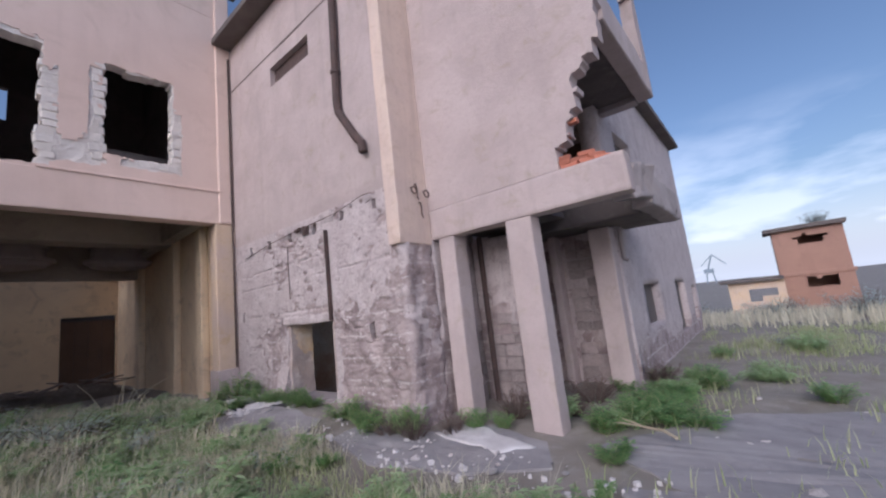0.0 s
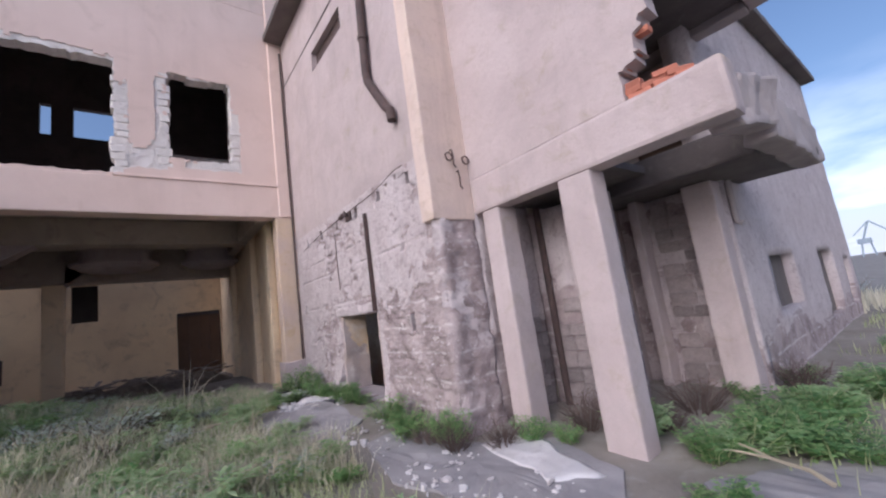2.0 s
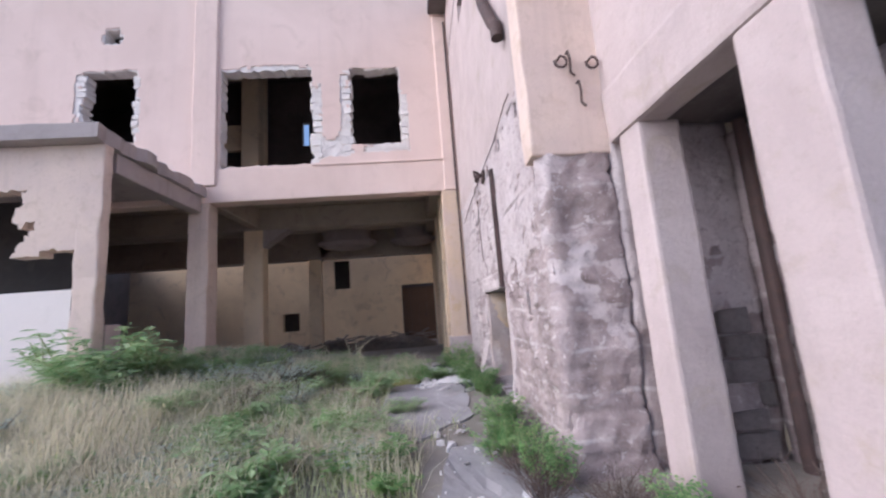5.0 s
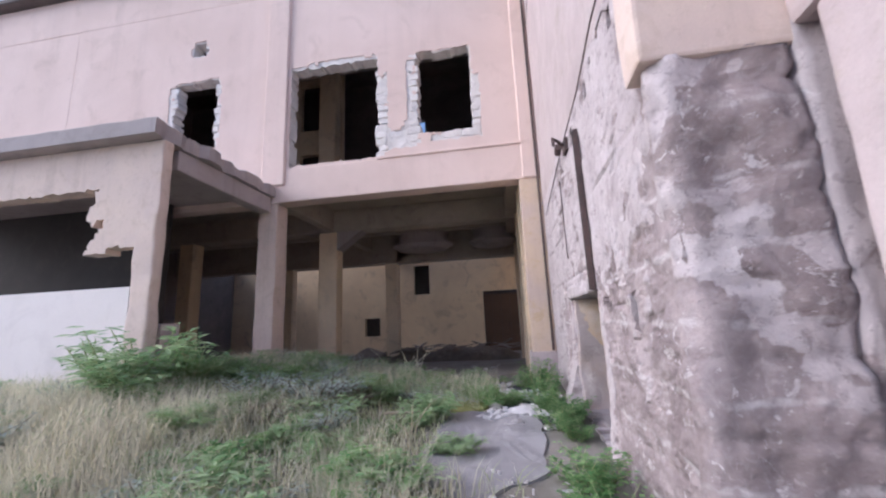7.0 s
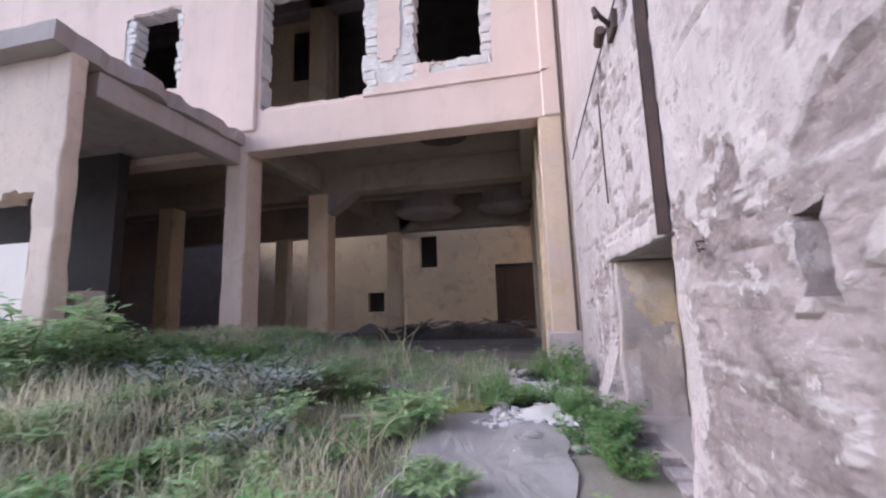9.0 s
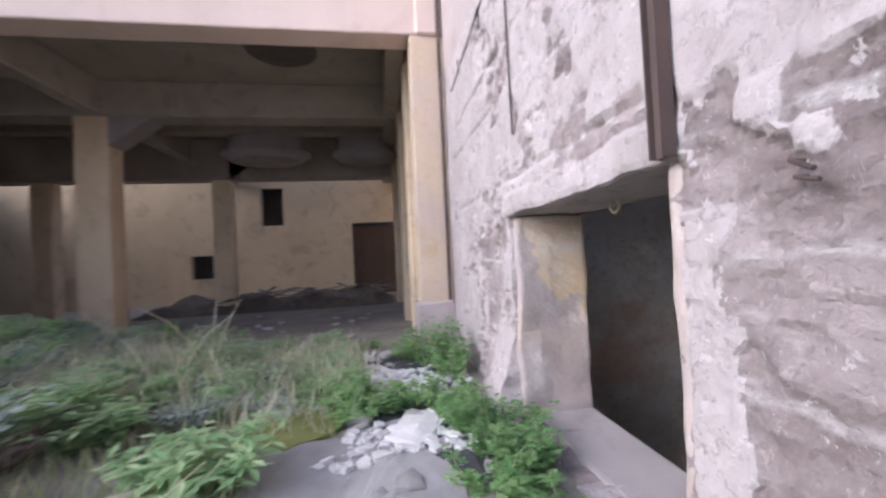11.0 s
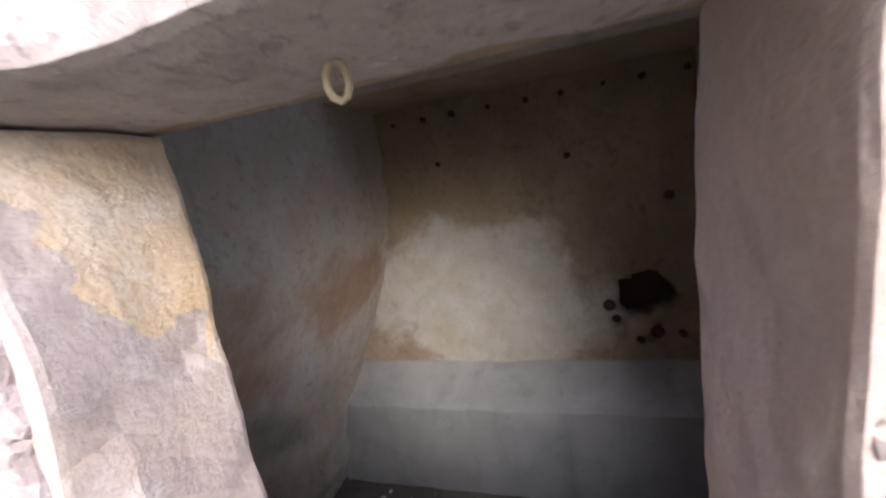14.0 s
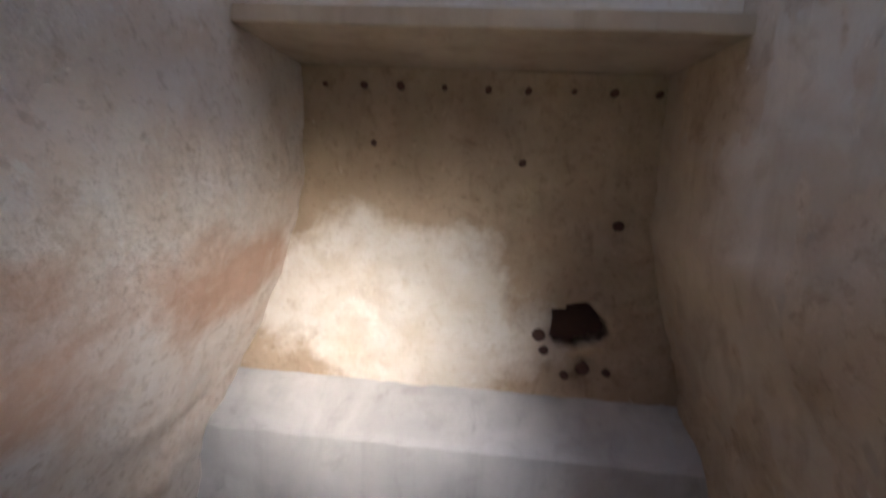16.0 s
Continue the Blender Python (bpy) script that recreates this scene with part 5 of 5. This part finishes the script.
# weeds at the wall feet and round the doorway
for k, x, y, w, h in (("broad", -12.15, 4.95, 0.95, 0.75), ("broad", -11.75, 5.1, 0.7, 0.55), ("broad", -12.6, 4.7, 0.6, 0.4), ("broad", -10.75, 4.9, 0.7, 0.42),
                      ("broad", -10.35, 4.95, 0.6, 0.35), ("broad", -9.95, 5.1, 0.5, 0.28), ("broad", -9.5, 5.0, 0.7, 0.36), ("broad", -9.1, 5.15, 0.6, 0.3),
                      ("broad", -11.3, 4.1, 0.55, 0.3), ("broad", -10.1, 5.2, 0.75, 0.42), ("broad", -9.65, 5.2, 0.6, 0.34), ("feather", -10.9, 4.45, 0.6, 0.3), ("broad", -6.5, 5.15, 0.55, 0.55), ("broad", -7.9, 5.1, 0.9, 0.5), ("broad", -7.3, 5.05, 0.8, 0.5), ("broad", -7.0, 4.85, 0.7, 0.42),
                      ("broad", -6.25, 5.22, 0.5, 0.65), ("twig", -6.15, 5.1, 0.8, 0.45), ("twig", -5.75, 5.6, 0.7, 0.45), ("twig", -6.6, 5.0, 0.7, 0.4),
                      ("broad", -5.55, 5.95, 0.55, 0.42), ("broad", -5.1, 6.15, 0.5, 0.35), ("twig", -5.2, 6.75, 0.9, 0.6), ("twig", -4.95, 7.15, 0.9, 0.6),
                      ("broad", -4.6, 7.1, 0.7, 0.5), ("broad", -3.6, 6.6, 0.9, 0.5), ("broad", -3.3, 7.4, 1.0, 0.55), ("twig", -4.3, 8.2, 1.2, 0.6),
                      ("broad", -3.2, 8.5, 1.1, 0.5), ("broad", -2.5, 7.2, 0.9, 0.35), ("twig", -3.4, 9.7, 1.0, 0.6), ("broad", -2.6, 9.6, 1.1, 0.55),
                      ("feather", -9.3, -1.25, 2.0, 1.25), ("feather", -8.9, -0.9, 1.4, 0.8), ("feather", -9.6, -0.7, 1.3, 0.9), ("broad", -10.2, -0.9, 1.0, 0.6),
                      ("blue", -10.0, 1.4, 1.6, 0.62), ("feather", -9.2, 1.9, 1.3, 0.5), ("feather", -10.9, 2.0, 1.3, 0.5), ("blue", -9.6, 0.6, 1.2, 0.55),
                      ("blue", -11.7, 2.9, 1.1, 0.45), ("feather", -8.3, 2.4, 1.0, 0.4), ("broad", -4.35, 3.1, 0.8, 0.35), ("broad", -3.8, 3.3, 0.9, 0.32),
                      ("broad", -3.4, 3.0, 0.7, 0.3), ("broad", -3.05, 4.5, 0.5, 0.26), ("broad", -3.2, 5.6, 0.7, 0.30), ("feather", -4.9, 3.4, 0.8, 0.4)):
    weed(k, x, y, w, h)
for k in range(16):
    x, y = rng.uniform(-4.6, -2.6), rng.uniform(6.7, 10.4)
    s = rng.uniform(0.6, 1.1)
    weed(rng.choice(("broad", "broad", "feather", "twig")), x, y, s, s * rng.uniform(0.35, 0.55))
# the mound
for k in range(215):
    x, y = rng.uniform(-13.2, -3.2), rng.uniform(-4.5, 3.9)
    if rng.random() > mound(x, y) + 0.25 or (x < CX + 0.4 and y < -1.4):
        continue
    kind = rng.choices(("broad", "feather", "blue", "twig"), (5, 4.5, 2.0, 0.8))[0]
    s = rng.uniform(0.5, 1.25)
    weed(kind, x, y, s, s * rng.uniform(0.24, 0.42))
# the strip before the hall and the crest of the mound
for k in range(70):
    x, y = rng.uniform(-13.7, -10.6), rng.uniform(-1.2, 4.3)
    s = rng.uniform(0.5, 1.1)
    weed(rng.choices(("broad", "feather", "blue"), (4, 4, 2.2))[0], x, y, s, s * rng.uniform(0.3, 0.5))
# the yard to the north-east
for k in range(110):
    x, y = rng.uniform(-3.2, 9.0), rng.uniform(5.5, 16.0)
    if rng.random() > 0.25 + 0.75 * S((y - 8) / 5) or rng.random() > yard(x, y) + 0.35 or in_paving(x, y):
        continue
    s = rng.uniform(0.5, 1.3)
    weed(rng.choice(("broad", "twig", "feather", "blue")), x, y, s, s * rng.uniform(0.3, 0.5))


def stalks(name, x, y, count, h, mat, label, seed, spread=0.35):
    r = random.Random(seed)
    e = group_at(name, x, y, ground_z(x, y))
    tagged(e, label, "plant")
    for k in range(count):
        bm = bmesh.new()
        a, b = r.uniform(0, 6.28), r.uniform(0.1, 0.9)
        p0 = Vector((r.uniform(-1, 1) * spread, r.uniform(-1, 1) * spread, -0.05))
        d = Vector((math.cos(a), math.sin(a), 0))
        hh = h * r.uniform(0.6, 1.1)
        tube(bm, [p0 + d * b * hh * t * t + Vector((0, 0, hh * (t - 0.28 * b * t * t))) for t in (0, 0.25, 0.5, 0.75, 1.0)], [0.008, 0.007, 0.006, 0.004, 0.002], 5)
        part("stalk", bm, mat, e)
    return e


stalks("dry_stalks", -11.6, 2.6, 9, 1.5, DRY, "tall bleached dry stalks bending over the mound", 1)
stalks("dry_stalks", -6.9, 2.5, 8, 0.6, STRAW, "pale dry stalks lying over grass", 2, 0.5)
stalks("dry_stalks", -5.9, 1.7, 10, 0.7, STRAW, "pale dry stalks lying over grass", 3, 0.6)
stalks("dry_stalks", -9.2, 2.9, 7, 0.7, STRAW, "pale dry stalks lying over grass", 4, 0.4)
stalks("dry_stalks", -4.9, 2.4, 8, 0.55, DRY, "pale dry stalks lying over grass", 5, 0.5)


def fallen_branch(x, y, yaw, length, label):
    bm = bmesh.new()
    n = 7
    pts = []
    for i in range(n):
        t = i / (n - 1)
        px, py = x + math.cos(yaw) * length * t, y + math.sin(yaw) * length * t + 0.08 * nz(t * 3, yaw, 0)
        pts.append((px, py, ground_z(px, py) + 0.16 + 0.06 * nz(t * 3, 2, yaw)))
    tube(bm, pts, [0.022 - 0.014 * i / (n - 1) for i in range(n)], 6)
    q = Vector(pts[3])
    tube(bm, [q, q + Vector((0.25 * math.cos(yaw + 0.9), 0.25 * math.sin(yaw + 0.9), 0.05)), q + Vector((0.5 * math.cos(yaw + 0.7), 0.5 * math.sin(yaw + 0.7), 0.02))], [0.012, 0.009, 0.004], 5)
    tagged(part("fallen_branch", bm, STRAW), label, "branch")


fallen_branch(-6.6, 2.0, 2.2, 1.2, "bleached forked branch lying in the grass")
fallen_branch(-2.6, 6.2, 2.6, 1.1, "bleached branch lying by the columns")
fallen_branch(-9.6, 2.6, 2.0, 0.9, "bleached branch lying in the grass")

# ---- fixtures and damage on the walls ----
def downpipe():
    e = group_at("downpipe", -7.75, 5.36, 5.3)
    tagged(e, "rusty dark downpipe with a broken bent end on the wall", "pipe")
    inv = e.matrix_world.inverted()

    def add(name, bm, mat, label=""):
        o = part(name, bm, mat, e, label)
        o.matrix_parent_inverse = inv

    bm = bmesh.new()
    tube(bm, [(-7.66, 5.36, 10.8), (-7.72, 5.36, 8.5), (-7.80, 5.36, 6.55), (-7.76, 5.36, 6.35), (-7.62, 5.35, 6.15), (-7.22, 5.35, 5.55), (-7.10, 5.36, 5.42), (-7.08, 5.36, 5.22)], 0.085, 12)
    add("pipe", bm, RUST)
    for x, z in ((-7.70, 9.2), (-7.77, 7.3)):
        b = bmesh.new()
        tube(b, [(x, 5.36, z - 0.03), (x, 5.36, z + 0.03)], 0.105, 12)
        box_bm(x - 0.02, x + 0.02, 5.36, 5.5, z - 0.02, z + 0.02, 0.0, bm=b)
        add("bracket", b, RUST)


downpipe()


def steel_post():
    e = group_at("steel_post", -8.635, 5.43, 1.98)
    tagged(e, "dark rusty steel channel standing over the doorway", "post")
    for nm, a in (("web", (-0.030, 0.030, -0.006, 0.006)), ("flange", (-0.036, -0.028, -0.032, 0.032)), ("flange", (0.028, 0.036, -0.032, 0.032))):
        part(nm, box_bm(a[0], a[1], a[2], a[3], 0.0, 1.98, 0.002), RUST, e)


steel_post()


def wall_lamp():
    e = group_at("wall_bracket", -9.44, 5.44, 4.12)
    tagged(e, "rusty broken iron lamp bracket on the wall", "bracket")
    part("plate", box_bm(-0.12, 0.12, -0.02, 0.04, -0.1, 0.1, 0.01), RUST, e)
    b = bmesh.new()
    tube(b, [(0, 0, 0.0), (0.1, -0.12, 0.05), (0.25, -0.2, 0.02), (0.3, -0.2, -0.1)], 0.022, 8)
    part("arm", b, RUST, e)
    b = bmesh.new()
    tube(b, [(-0.3, -0.06, 0.03), (-0.1, -0.08, 0.05)], 0.05, 8)
    part("stub", b, RUST, e)


wall_lamp()


def iron_hook(x, y, z, kind):
    e = group_at("iron_hook", x, y, z)
    tagged(e, "rusty bent iron bar set in the pier", "hook")
    b = bmesh.new()
    if kind == 0:
        pts = [(-0.02, 0, 0), (0.06, 0, 0.0)] + [(0.09 + 0.0, 0.07 * math.sin(a), 0.07 * math.cos(a) - 0.07) for a in [k * 0.7 for k in range(8)]]
    else:
        pts = [(-0.02, 0, 0.12), (0.05, 0, 0.12), (0.06, 0.01, 0.02), (0.06, 0.0, -0.14), (0.05, 0.05, -0.18)]
    tube(b, pts, 0.014, 6)
    part("bar", b, RUST, e)


iron_hook(-6.3, 5.79, 4.32, 0)
iron_hook(-6.3, 5.98, 3.92, 1)
iron_hook(-6.3, 6.14, 4.30, 0)
iron_hook(-6.3, 5.9, 4.28, 1)


def rebar(x, z, dx, dz, seed=0):
    b = bmesh.new()
    tube(b, [(x, 5.52, z), (x, 5.44, z), (x + dx, 5.42, z + dz)], 0.007, 6)
    tagged(part("rebar", b, RUST), "short rusty bar sticking out of the wall", "bar", "bars on the wall")


rebar(-8.19, 1.86, 0.07, -0.035)
rebar(-8.18, 1.815, 0.07, -0.02)
rebar(-7.05, 4.25, -0.16, -0.05)


def cable(pts, r, label):
    b = bmesh.new()
    tube(b, pts, r, 5)
    tagged(part("cable", b, RUST), label, "cable")


cable([(-12.6, 5.44, 3.95), (-11.2, 5.45, 4.12), (-9.6, 5.43, 4.2), (-8.2, 5.42, 4.24), (-7.3, 5.41, 4.38), (-7.0, 5.40, 4.36)], 0.009, "dark cable running along the wall")
cable([(-13.22, 5.40, 1.0), (-13.2, 5.4, 4.0), (-13.22, 5.4, 7.0), (-13.2, 5.4, 10.5)], 0.03, "thin conduit in the corner of the two walls")
cable([(-10.3, 5.45, 3.9), (-10.3, 5.45, 3.2), (-10.28, 5.45, 2.6)], 0.009, "thin pale conduit on the wall")

# lintel hook in the doorway
b = bmesh.new()
tube(b, [(-9.52 + 0.022 * math.sin(k * 0.63), 5.80 + 0.016 * math.sin(k * 0.63), 1.915 + 0.045 * math.cos(k * 0.63)) for k in range(11)], 0.010, 6)
tagged(part("ceiling_ring", b, STRAW), "pale worn iron ring hanging from the lintel", "hook")

# pipe in the portico
b = bmesh.new()
tube(b, [(-6.03, 7.52, -0.1), (-6.03, 7.52, 3.4)], 0.06, 10)
tagged(part("drain_pipe", b, RUST), "dark rusty drain pipe in the portico", "pipe")
b = bmesh.new()
tube(b, [(-3.68, 9.62, 3.3), (-3.68, 9.62, 2.6), (-3.6, 9.62, 2.55)], 0.05, 10)
tagged(part("drain_pipe", b, CONCRETE), "short broken drain pipe by the column", "pipe")


# bricks left on the balcony
def brick_pile():
    me = bpy.data.meshes.new("brick")
    bm = box_bm(-0.125, 0.125, -0.06, 0.06, -0.035, 0.035, 0.006)
    bm.to_mesh(me)
    bm.free()
    me.materials.append(BRICK)
    r = random.Random(3)
    n = 0
    for x, y, z, yaw in ((-3.42, 6.38, 3.94, 10), (-3.15, 6.40, 3.94, 25), (-3.28, 6.42, 4.01, 20), (-3.02, 6.45, 4.0, 28), (-3.16, 6.45, 4.075, 22), (-3.5, 6.36, 4.01, 0),
                         (-3.5, 6.36, 4.08, 4), (-3.6, 6.38, 4.3, 0), (-3.45, 6.38, 4.42, 2), (-3.3, 6.38, 4.62, 0), (-2.95, 6.44, 3.94, 35)):
        o = new("brick", me)
        o.matrix_world = pose(x, y, z, r.uniform(-5, 5), r.uniform(-5, 5), yaw)
        tagged(o, "loose red brick on the broken balcony edge", "brick", "bricks on the balcony")


brick_pile()


# debris on the hall floor
def plank_heap():
    r = random.Random(9)
    me = bpy.data.meshes.new("plank")
    bm = box_bm(-0.9, 0.9, -0.07, 0.07, -0.015, 0.015, 0.004)
    bm.to_mesh(me)
    bm.free()
    me.materials.append(DARKCON)
    for k in range(26):
        o = new("plank", me)
        o.matrix_world = pose(r.uniform(-24.5, -20.5), r.uniform(-0.5, 4.6), 0.5 + 0.28 * r.random(), r.uniform(-6, 6), r.uniform(-9, 9), r.uniform(0, 180))
        tagged(o, "grey weathered plank in the hall debris", "plank", "planks in the hall")


plank_heap()


def debris_heap(x0, x1, y0, y1, top, seed):
    """A long low heap of earth and broken wood on the hall floor."""
    xs, yy = cuts(x0, x1, 0.16), cuts(y0, y1, 0.16)
    k = len(yy)
    verts = []
    for x in xs:
        for y in yy:
            e = S(min(x - x0, x1 - x, 0.9) / 0.9) * S(min(y - y0, y1 - y, 0.9) / 0.9)
            verts.append((x, y, 0.17 + e * max(0.02, top * (0.6 + 0.7 * fr(x * 0.8, y * 0.8, seed, 1.0, 5)) + 0.06 * fr(x * 5, y * 5, seed, 1.0, 3))))
    faces = [(i * k + j, (i + 1) * k + j, (i + 1) * k + j + 1, i * k + j + 1) for i in range(len(xs) - 1) for j in range(k - 1)]
    tagged(mesh_ob("debris_heap", verts, faces, DEBRIS), "low heap of brown earth and broken wood", "rubble", kind="stuff")


DEBRIS = surface("brown_debris", (0.20, 0.155, 0.125), (0.13, 0.10, 0.08), (0.34, 0.29, 0.25), 0.3, bump=1.0, dirt=0.7, fleck=0.5)
debris_heap(-24.6, -20.4, -3.5, 4.9, 0.5, 3.0)
for k in range(30):
    ob = new("plaster_lump", rng.choice(STONES))
    rr = rng.uniform(0.04, 0.13)
    ob.matrix_world = Matrix.LocRotScale((rng.uniform(-19.5, -14.2), rng.uniform(-1.0, 4.8), 0.18 + 0.25 * rr), Euler((0, 0, rng.uniform(0, 6))), (rr * 1.4, rr, rr))
    tagged(ob, "grey plaster lump on the hall floor", "rubble", "rubble in the hall")
# grit in the sunken room
gv, gf = [], []
for k in range(420):
    rr = 0.006 + 0.03 * rng.random() ** 4
    gm = Matrix.LocRotScale((-7.25 - 4.4 * rng.random() ** 1.6, rng.uniform(7.0, 8.95), -2.42 + 0.25 * rr), Euler((0, 0, rng.uniform(0, 6))), (rr * 1.4, rr, rr))
    gs, i = rng.choice(STONES), len(gv)
    gv += [tuple(gm @ v.co) for v in gs.vertices]
    gf += [tuple(i + q for q in p.vertices) for p in gs.polygons]
tagged(mesh_ob("grit", gv, gf, PALER), "pale plaster grit strewn over the sunken floor", "rubble", kind="stuff")
b = bmesh.new()
tube(b, [(-10.9, 8.25, -2.38), (-10.6, 8.35, -2.34), (-10.2, 8.4, -2.36)], 0.03, 6)
tagged(part("stick", b, BROWN), "dark stick lying on the sunken floor", "stick")


# ---- far things ----
def crane(x, y, z, h):
    e = group_at("harbour_crane", x, y, z)
    tagged(e, "distant grey steel harbour crane", "crane")
    b = bmesh.new()
    for sx in (-1, 1):
        tube(b, [(sx * h * 0.12, 0, 0), (sx * h * 0.07, 0, h * 0.45)], h * 0.018, 5)
    part("leg", b, STEEL, e)
    b = bmesh.new()
    tube(b, [(-h * 0.05, 0, h * 0.45), (h * 0.12, 0, h * 0.92)], h * 0.022, 5)
    tube(b, [(h * 0.12, 0, h * 0.92), (h * 0.42, 0, h * 0.60)], h * 0.016, 5)
    tube(b, [(-h * 0.18, 0, h * 0.62), (h * 0.12, 0, h * 0.92)], h * 0.012, 5)
    part("jib", b, STEEL, e)
    part("cabin", box_bm(-h * 0.14, h * 0.1, -h * 0.06, h * 0.06, h * 0.40, h * 0.52, 0.1), STEEL, e)


crane(-24, 260, -3, 19)
for x, h in ((-34.5, 30), (-31.5, 24)):
    b = bmesh.new()
    tube(b, [(x, 250, -4), (x, 250, h)], [0.9, 0.6], 8)
    tagged(part("chimney", b, STEEL), "thin distant factory chimney", "chimney", "far chimneys")


def far_bush(x, y, w, h, seed, lift=0.0):
    e = new("bush")
    e.matrix_world = Matrix.LocRotScale((x, y, ground_z(x, y) + lift), Euler((0, 0, seed)), (w, w, h))
    tagged(e, "grey green bush far across the field", "bush", "far bushes")
    for nm, me in zip(("foliage", "stalk"), WEEDS["blue"][seed % 3]):
        o = new(nm, me)
        o.parent = e


far_bush(2.6, 43.3, 2.2, 1.3, 1, 7.0)
for k in range(26):
    far_bush(rng.uniform(-9, 22), rng.uniform(24, 37), rng.uniform(2.0, 4.0), rng.uniform(1.0, 2.0), k)
far_bush(8.5, 36, 4.5, 6.0, 50)
far_bush(10.5, 35, 4.5, 5.0, 51)


# ---- bared stone courses in the portico and on the corner pier ----
BLOCK = surface("bared_stone_block", (0.62, 0.53, 0.515), (0.49, 0.41, 0.395), (0.35, 0.285, 0.27), 0.3, bump=0.9, dirt=0.7, vary=0.2, spots=(0.68, 0.61, 0.60), spot_at=0.59, fleck=0.4)


def block_mesh(k):
    bm = box_bm(-0.5, 0.5, -0.5, 0.5, -0.5, 0.5, 0.07)
    for v in bm.verts:
        v.co += Vector((nz(v.co.x * 3 + k, v.co.y, v.co.z, 2.1), nz(v.co.y * 3 + k, v.co.z, 4, 2.1), nz(v.co.z * 3, v.co.x + k, 8, 2.1))) * 0.13
    me = bpy.data.meshes.new("stone")
    bm.to_mesh(me)
    bm.free()
    me.materials.append(BLOCK)
    return me


COURSE = [block_mesh(k * 5.3) for k in range(5)]


def courses(wall, along, face, sign, u0, u1, z0, z1, proud, left, seed):
    """Rough squared stones laid in courses, some still hidden under plaster."""
    r = random.Random(seed)
    z = z0
    while z < z1 - 0.08:
        h = r.uniform(0.20, 0.29)
        u = u0 + 0.02
        while u < u1 - 0.08:
            w = min(r.uniform(0.26, 0.5), u1 - u)
            if r.random() < left(u + w / 2, z + h / 2):
                out = proud + r.uniform(-0.012, 0.012)
                c = face + sign * (out - 0.08)
                o = new("stone", r.choice(COURSE))
                o.parent = wall
                loc = (u + w / 2, c, z + h / 2) if along == "x" else (c, u + w / 2, z + h / 2)
                o.matrix_world = Matrix.LocRotScale(loc, Euler((0, 0, (0 if along == "x" else 1.5708) + r.uniform(-0.04, 0.04))), (w - 0.03, 0.16, h - 0.028))
            u += w
        z += h


courses(pl, "y", -6.3, 1, KY + 0.42, 7.55, -0.2, 1.75, 0.055, lambda y, z: 0.9 * S((1.6 + 0.5 * nz(y, z, 1, 2) - z) / 0.3), 1)
courses(pw, "x", 7.6, -1, -6.2, -4.8, -0.2, 1.9, 0.055, lambda x, z: 0.9 * S((1.65 + 0.5 * nz(x, z, 5, 2) - z) / 0.3), 2)
courses(pe, "x", 9.6, -1, -5.0, -3.8, -0.2, 3.3, 0.035, lambda x, z: 0.75, 3)
WBLOCK = surface("white_stone_block", (0.84, 0.78, 0.735), (0.78, 0.715, 0.67), (0.58, 0.50, 0.45), 0.3, bump=0.6, dirt=0.3, vary=0.06)
TEETH = []
for me in COURSE:
    c = me.copy()
    c.materials[0] = WBLOCK
    TEETH.append(c)


def teeth(edge, side, z0, z1, seed, reach=0.2):
    """Toothed stones along a broken window jamb, some standing into the opening."""
    r = random.Random(seed)
    z = z0
    host = bpy.data.objects["wall_back_facade"]
    while z < z1 - 0.05:
        h = min(r.uniform(0.14, 0.24), z1 - z)
        a, b = r.uniform(-0.10, 0.05), r.uniform(0.5, 1.0) * reach
        w = a + b + 0.1
        o = new("stone", r.choice(TEETH))
        o.parent = host
        o.matrix_world = Matrix.LocRotScale((BX - 0.19 + r.uniform(-0.01, 0.02), edge + side * (b - a) / 2, z + h / 2), Euler((r.uniform(-0.06, 0.06), 0, r.uniform(-0.03, 0.03))), (0.34, w, h - 0.015))
        z += h


teeth(1.34, 1, 6.15, 9.1, 1, 0.3)
teeth(2.42, -1, 6.7, 9.05, 2, 0.2)
teeth(3.92, 1, 6.75, 8.4, 3, 0.22)
teeth(-5.08, -1, 7.15, 9.2, 4, 0.2)
teeth(-3.66, 1, 7.3, 9.1, 5, 0.15)


def sill_stones(y0, y1, z, seed):
    r = random.Random(seed)
    y = y0
    host = bpy.data.objects["wall_back_facade"]
    while y < y1 - 0.05:
        w = min(r.uniform(0.2, 0.4), y1 - y)
        o = new("stone", r.choice(TEETH))
        o.parent = host
        o.matrix_world = Matrix.LocRotScale((BX - 0.19, y + w / 2, z + r.uniform(-0.04, 0.05)), Euler((0, 0, r.uniform(-0.03, 0.03))), (0.34, w - 0.015, 0.2))
        y += w


sill_stones(2.2, 4.1, 6.57, 7)
sill_stones(1.4, 2.4, 6.75, 8)
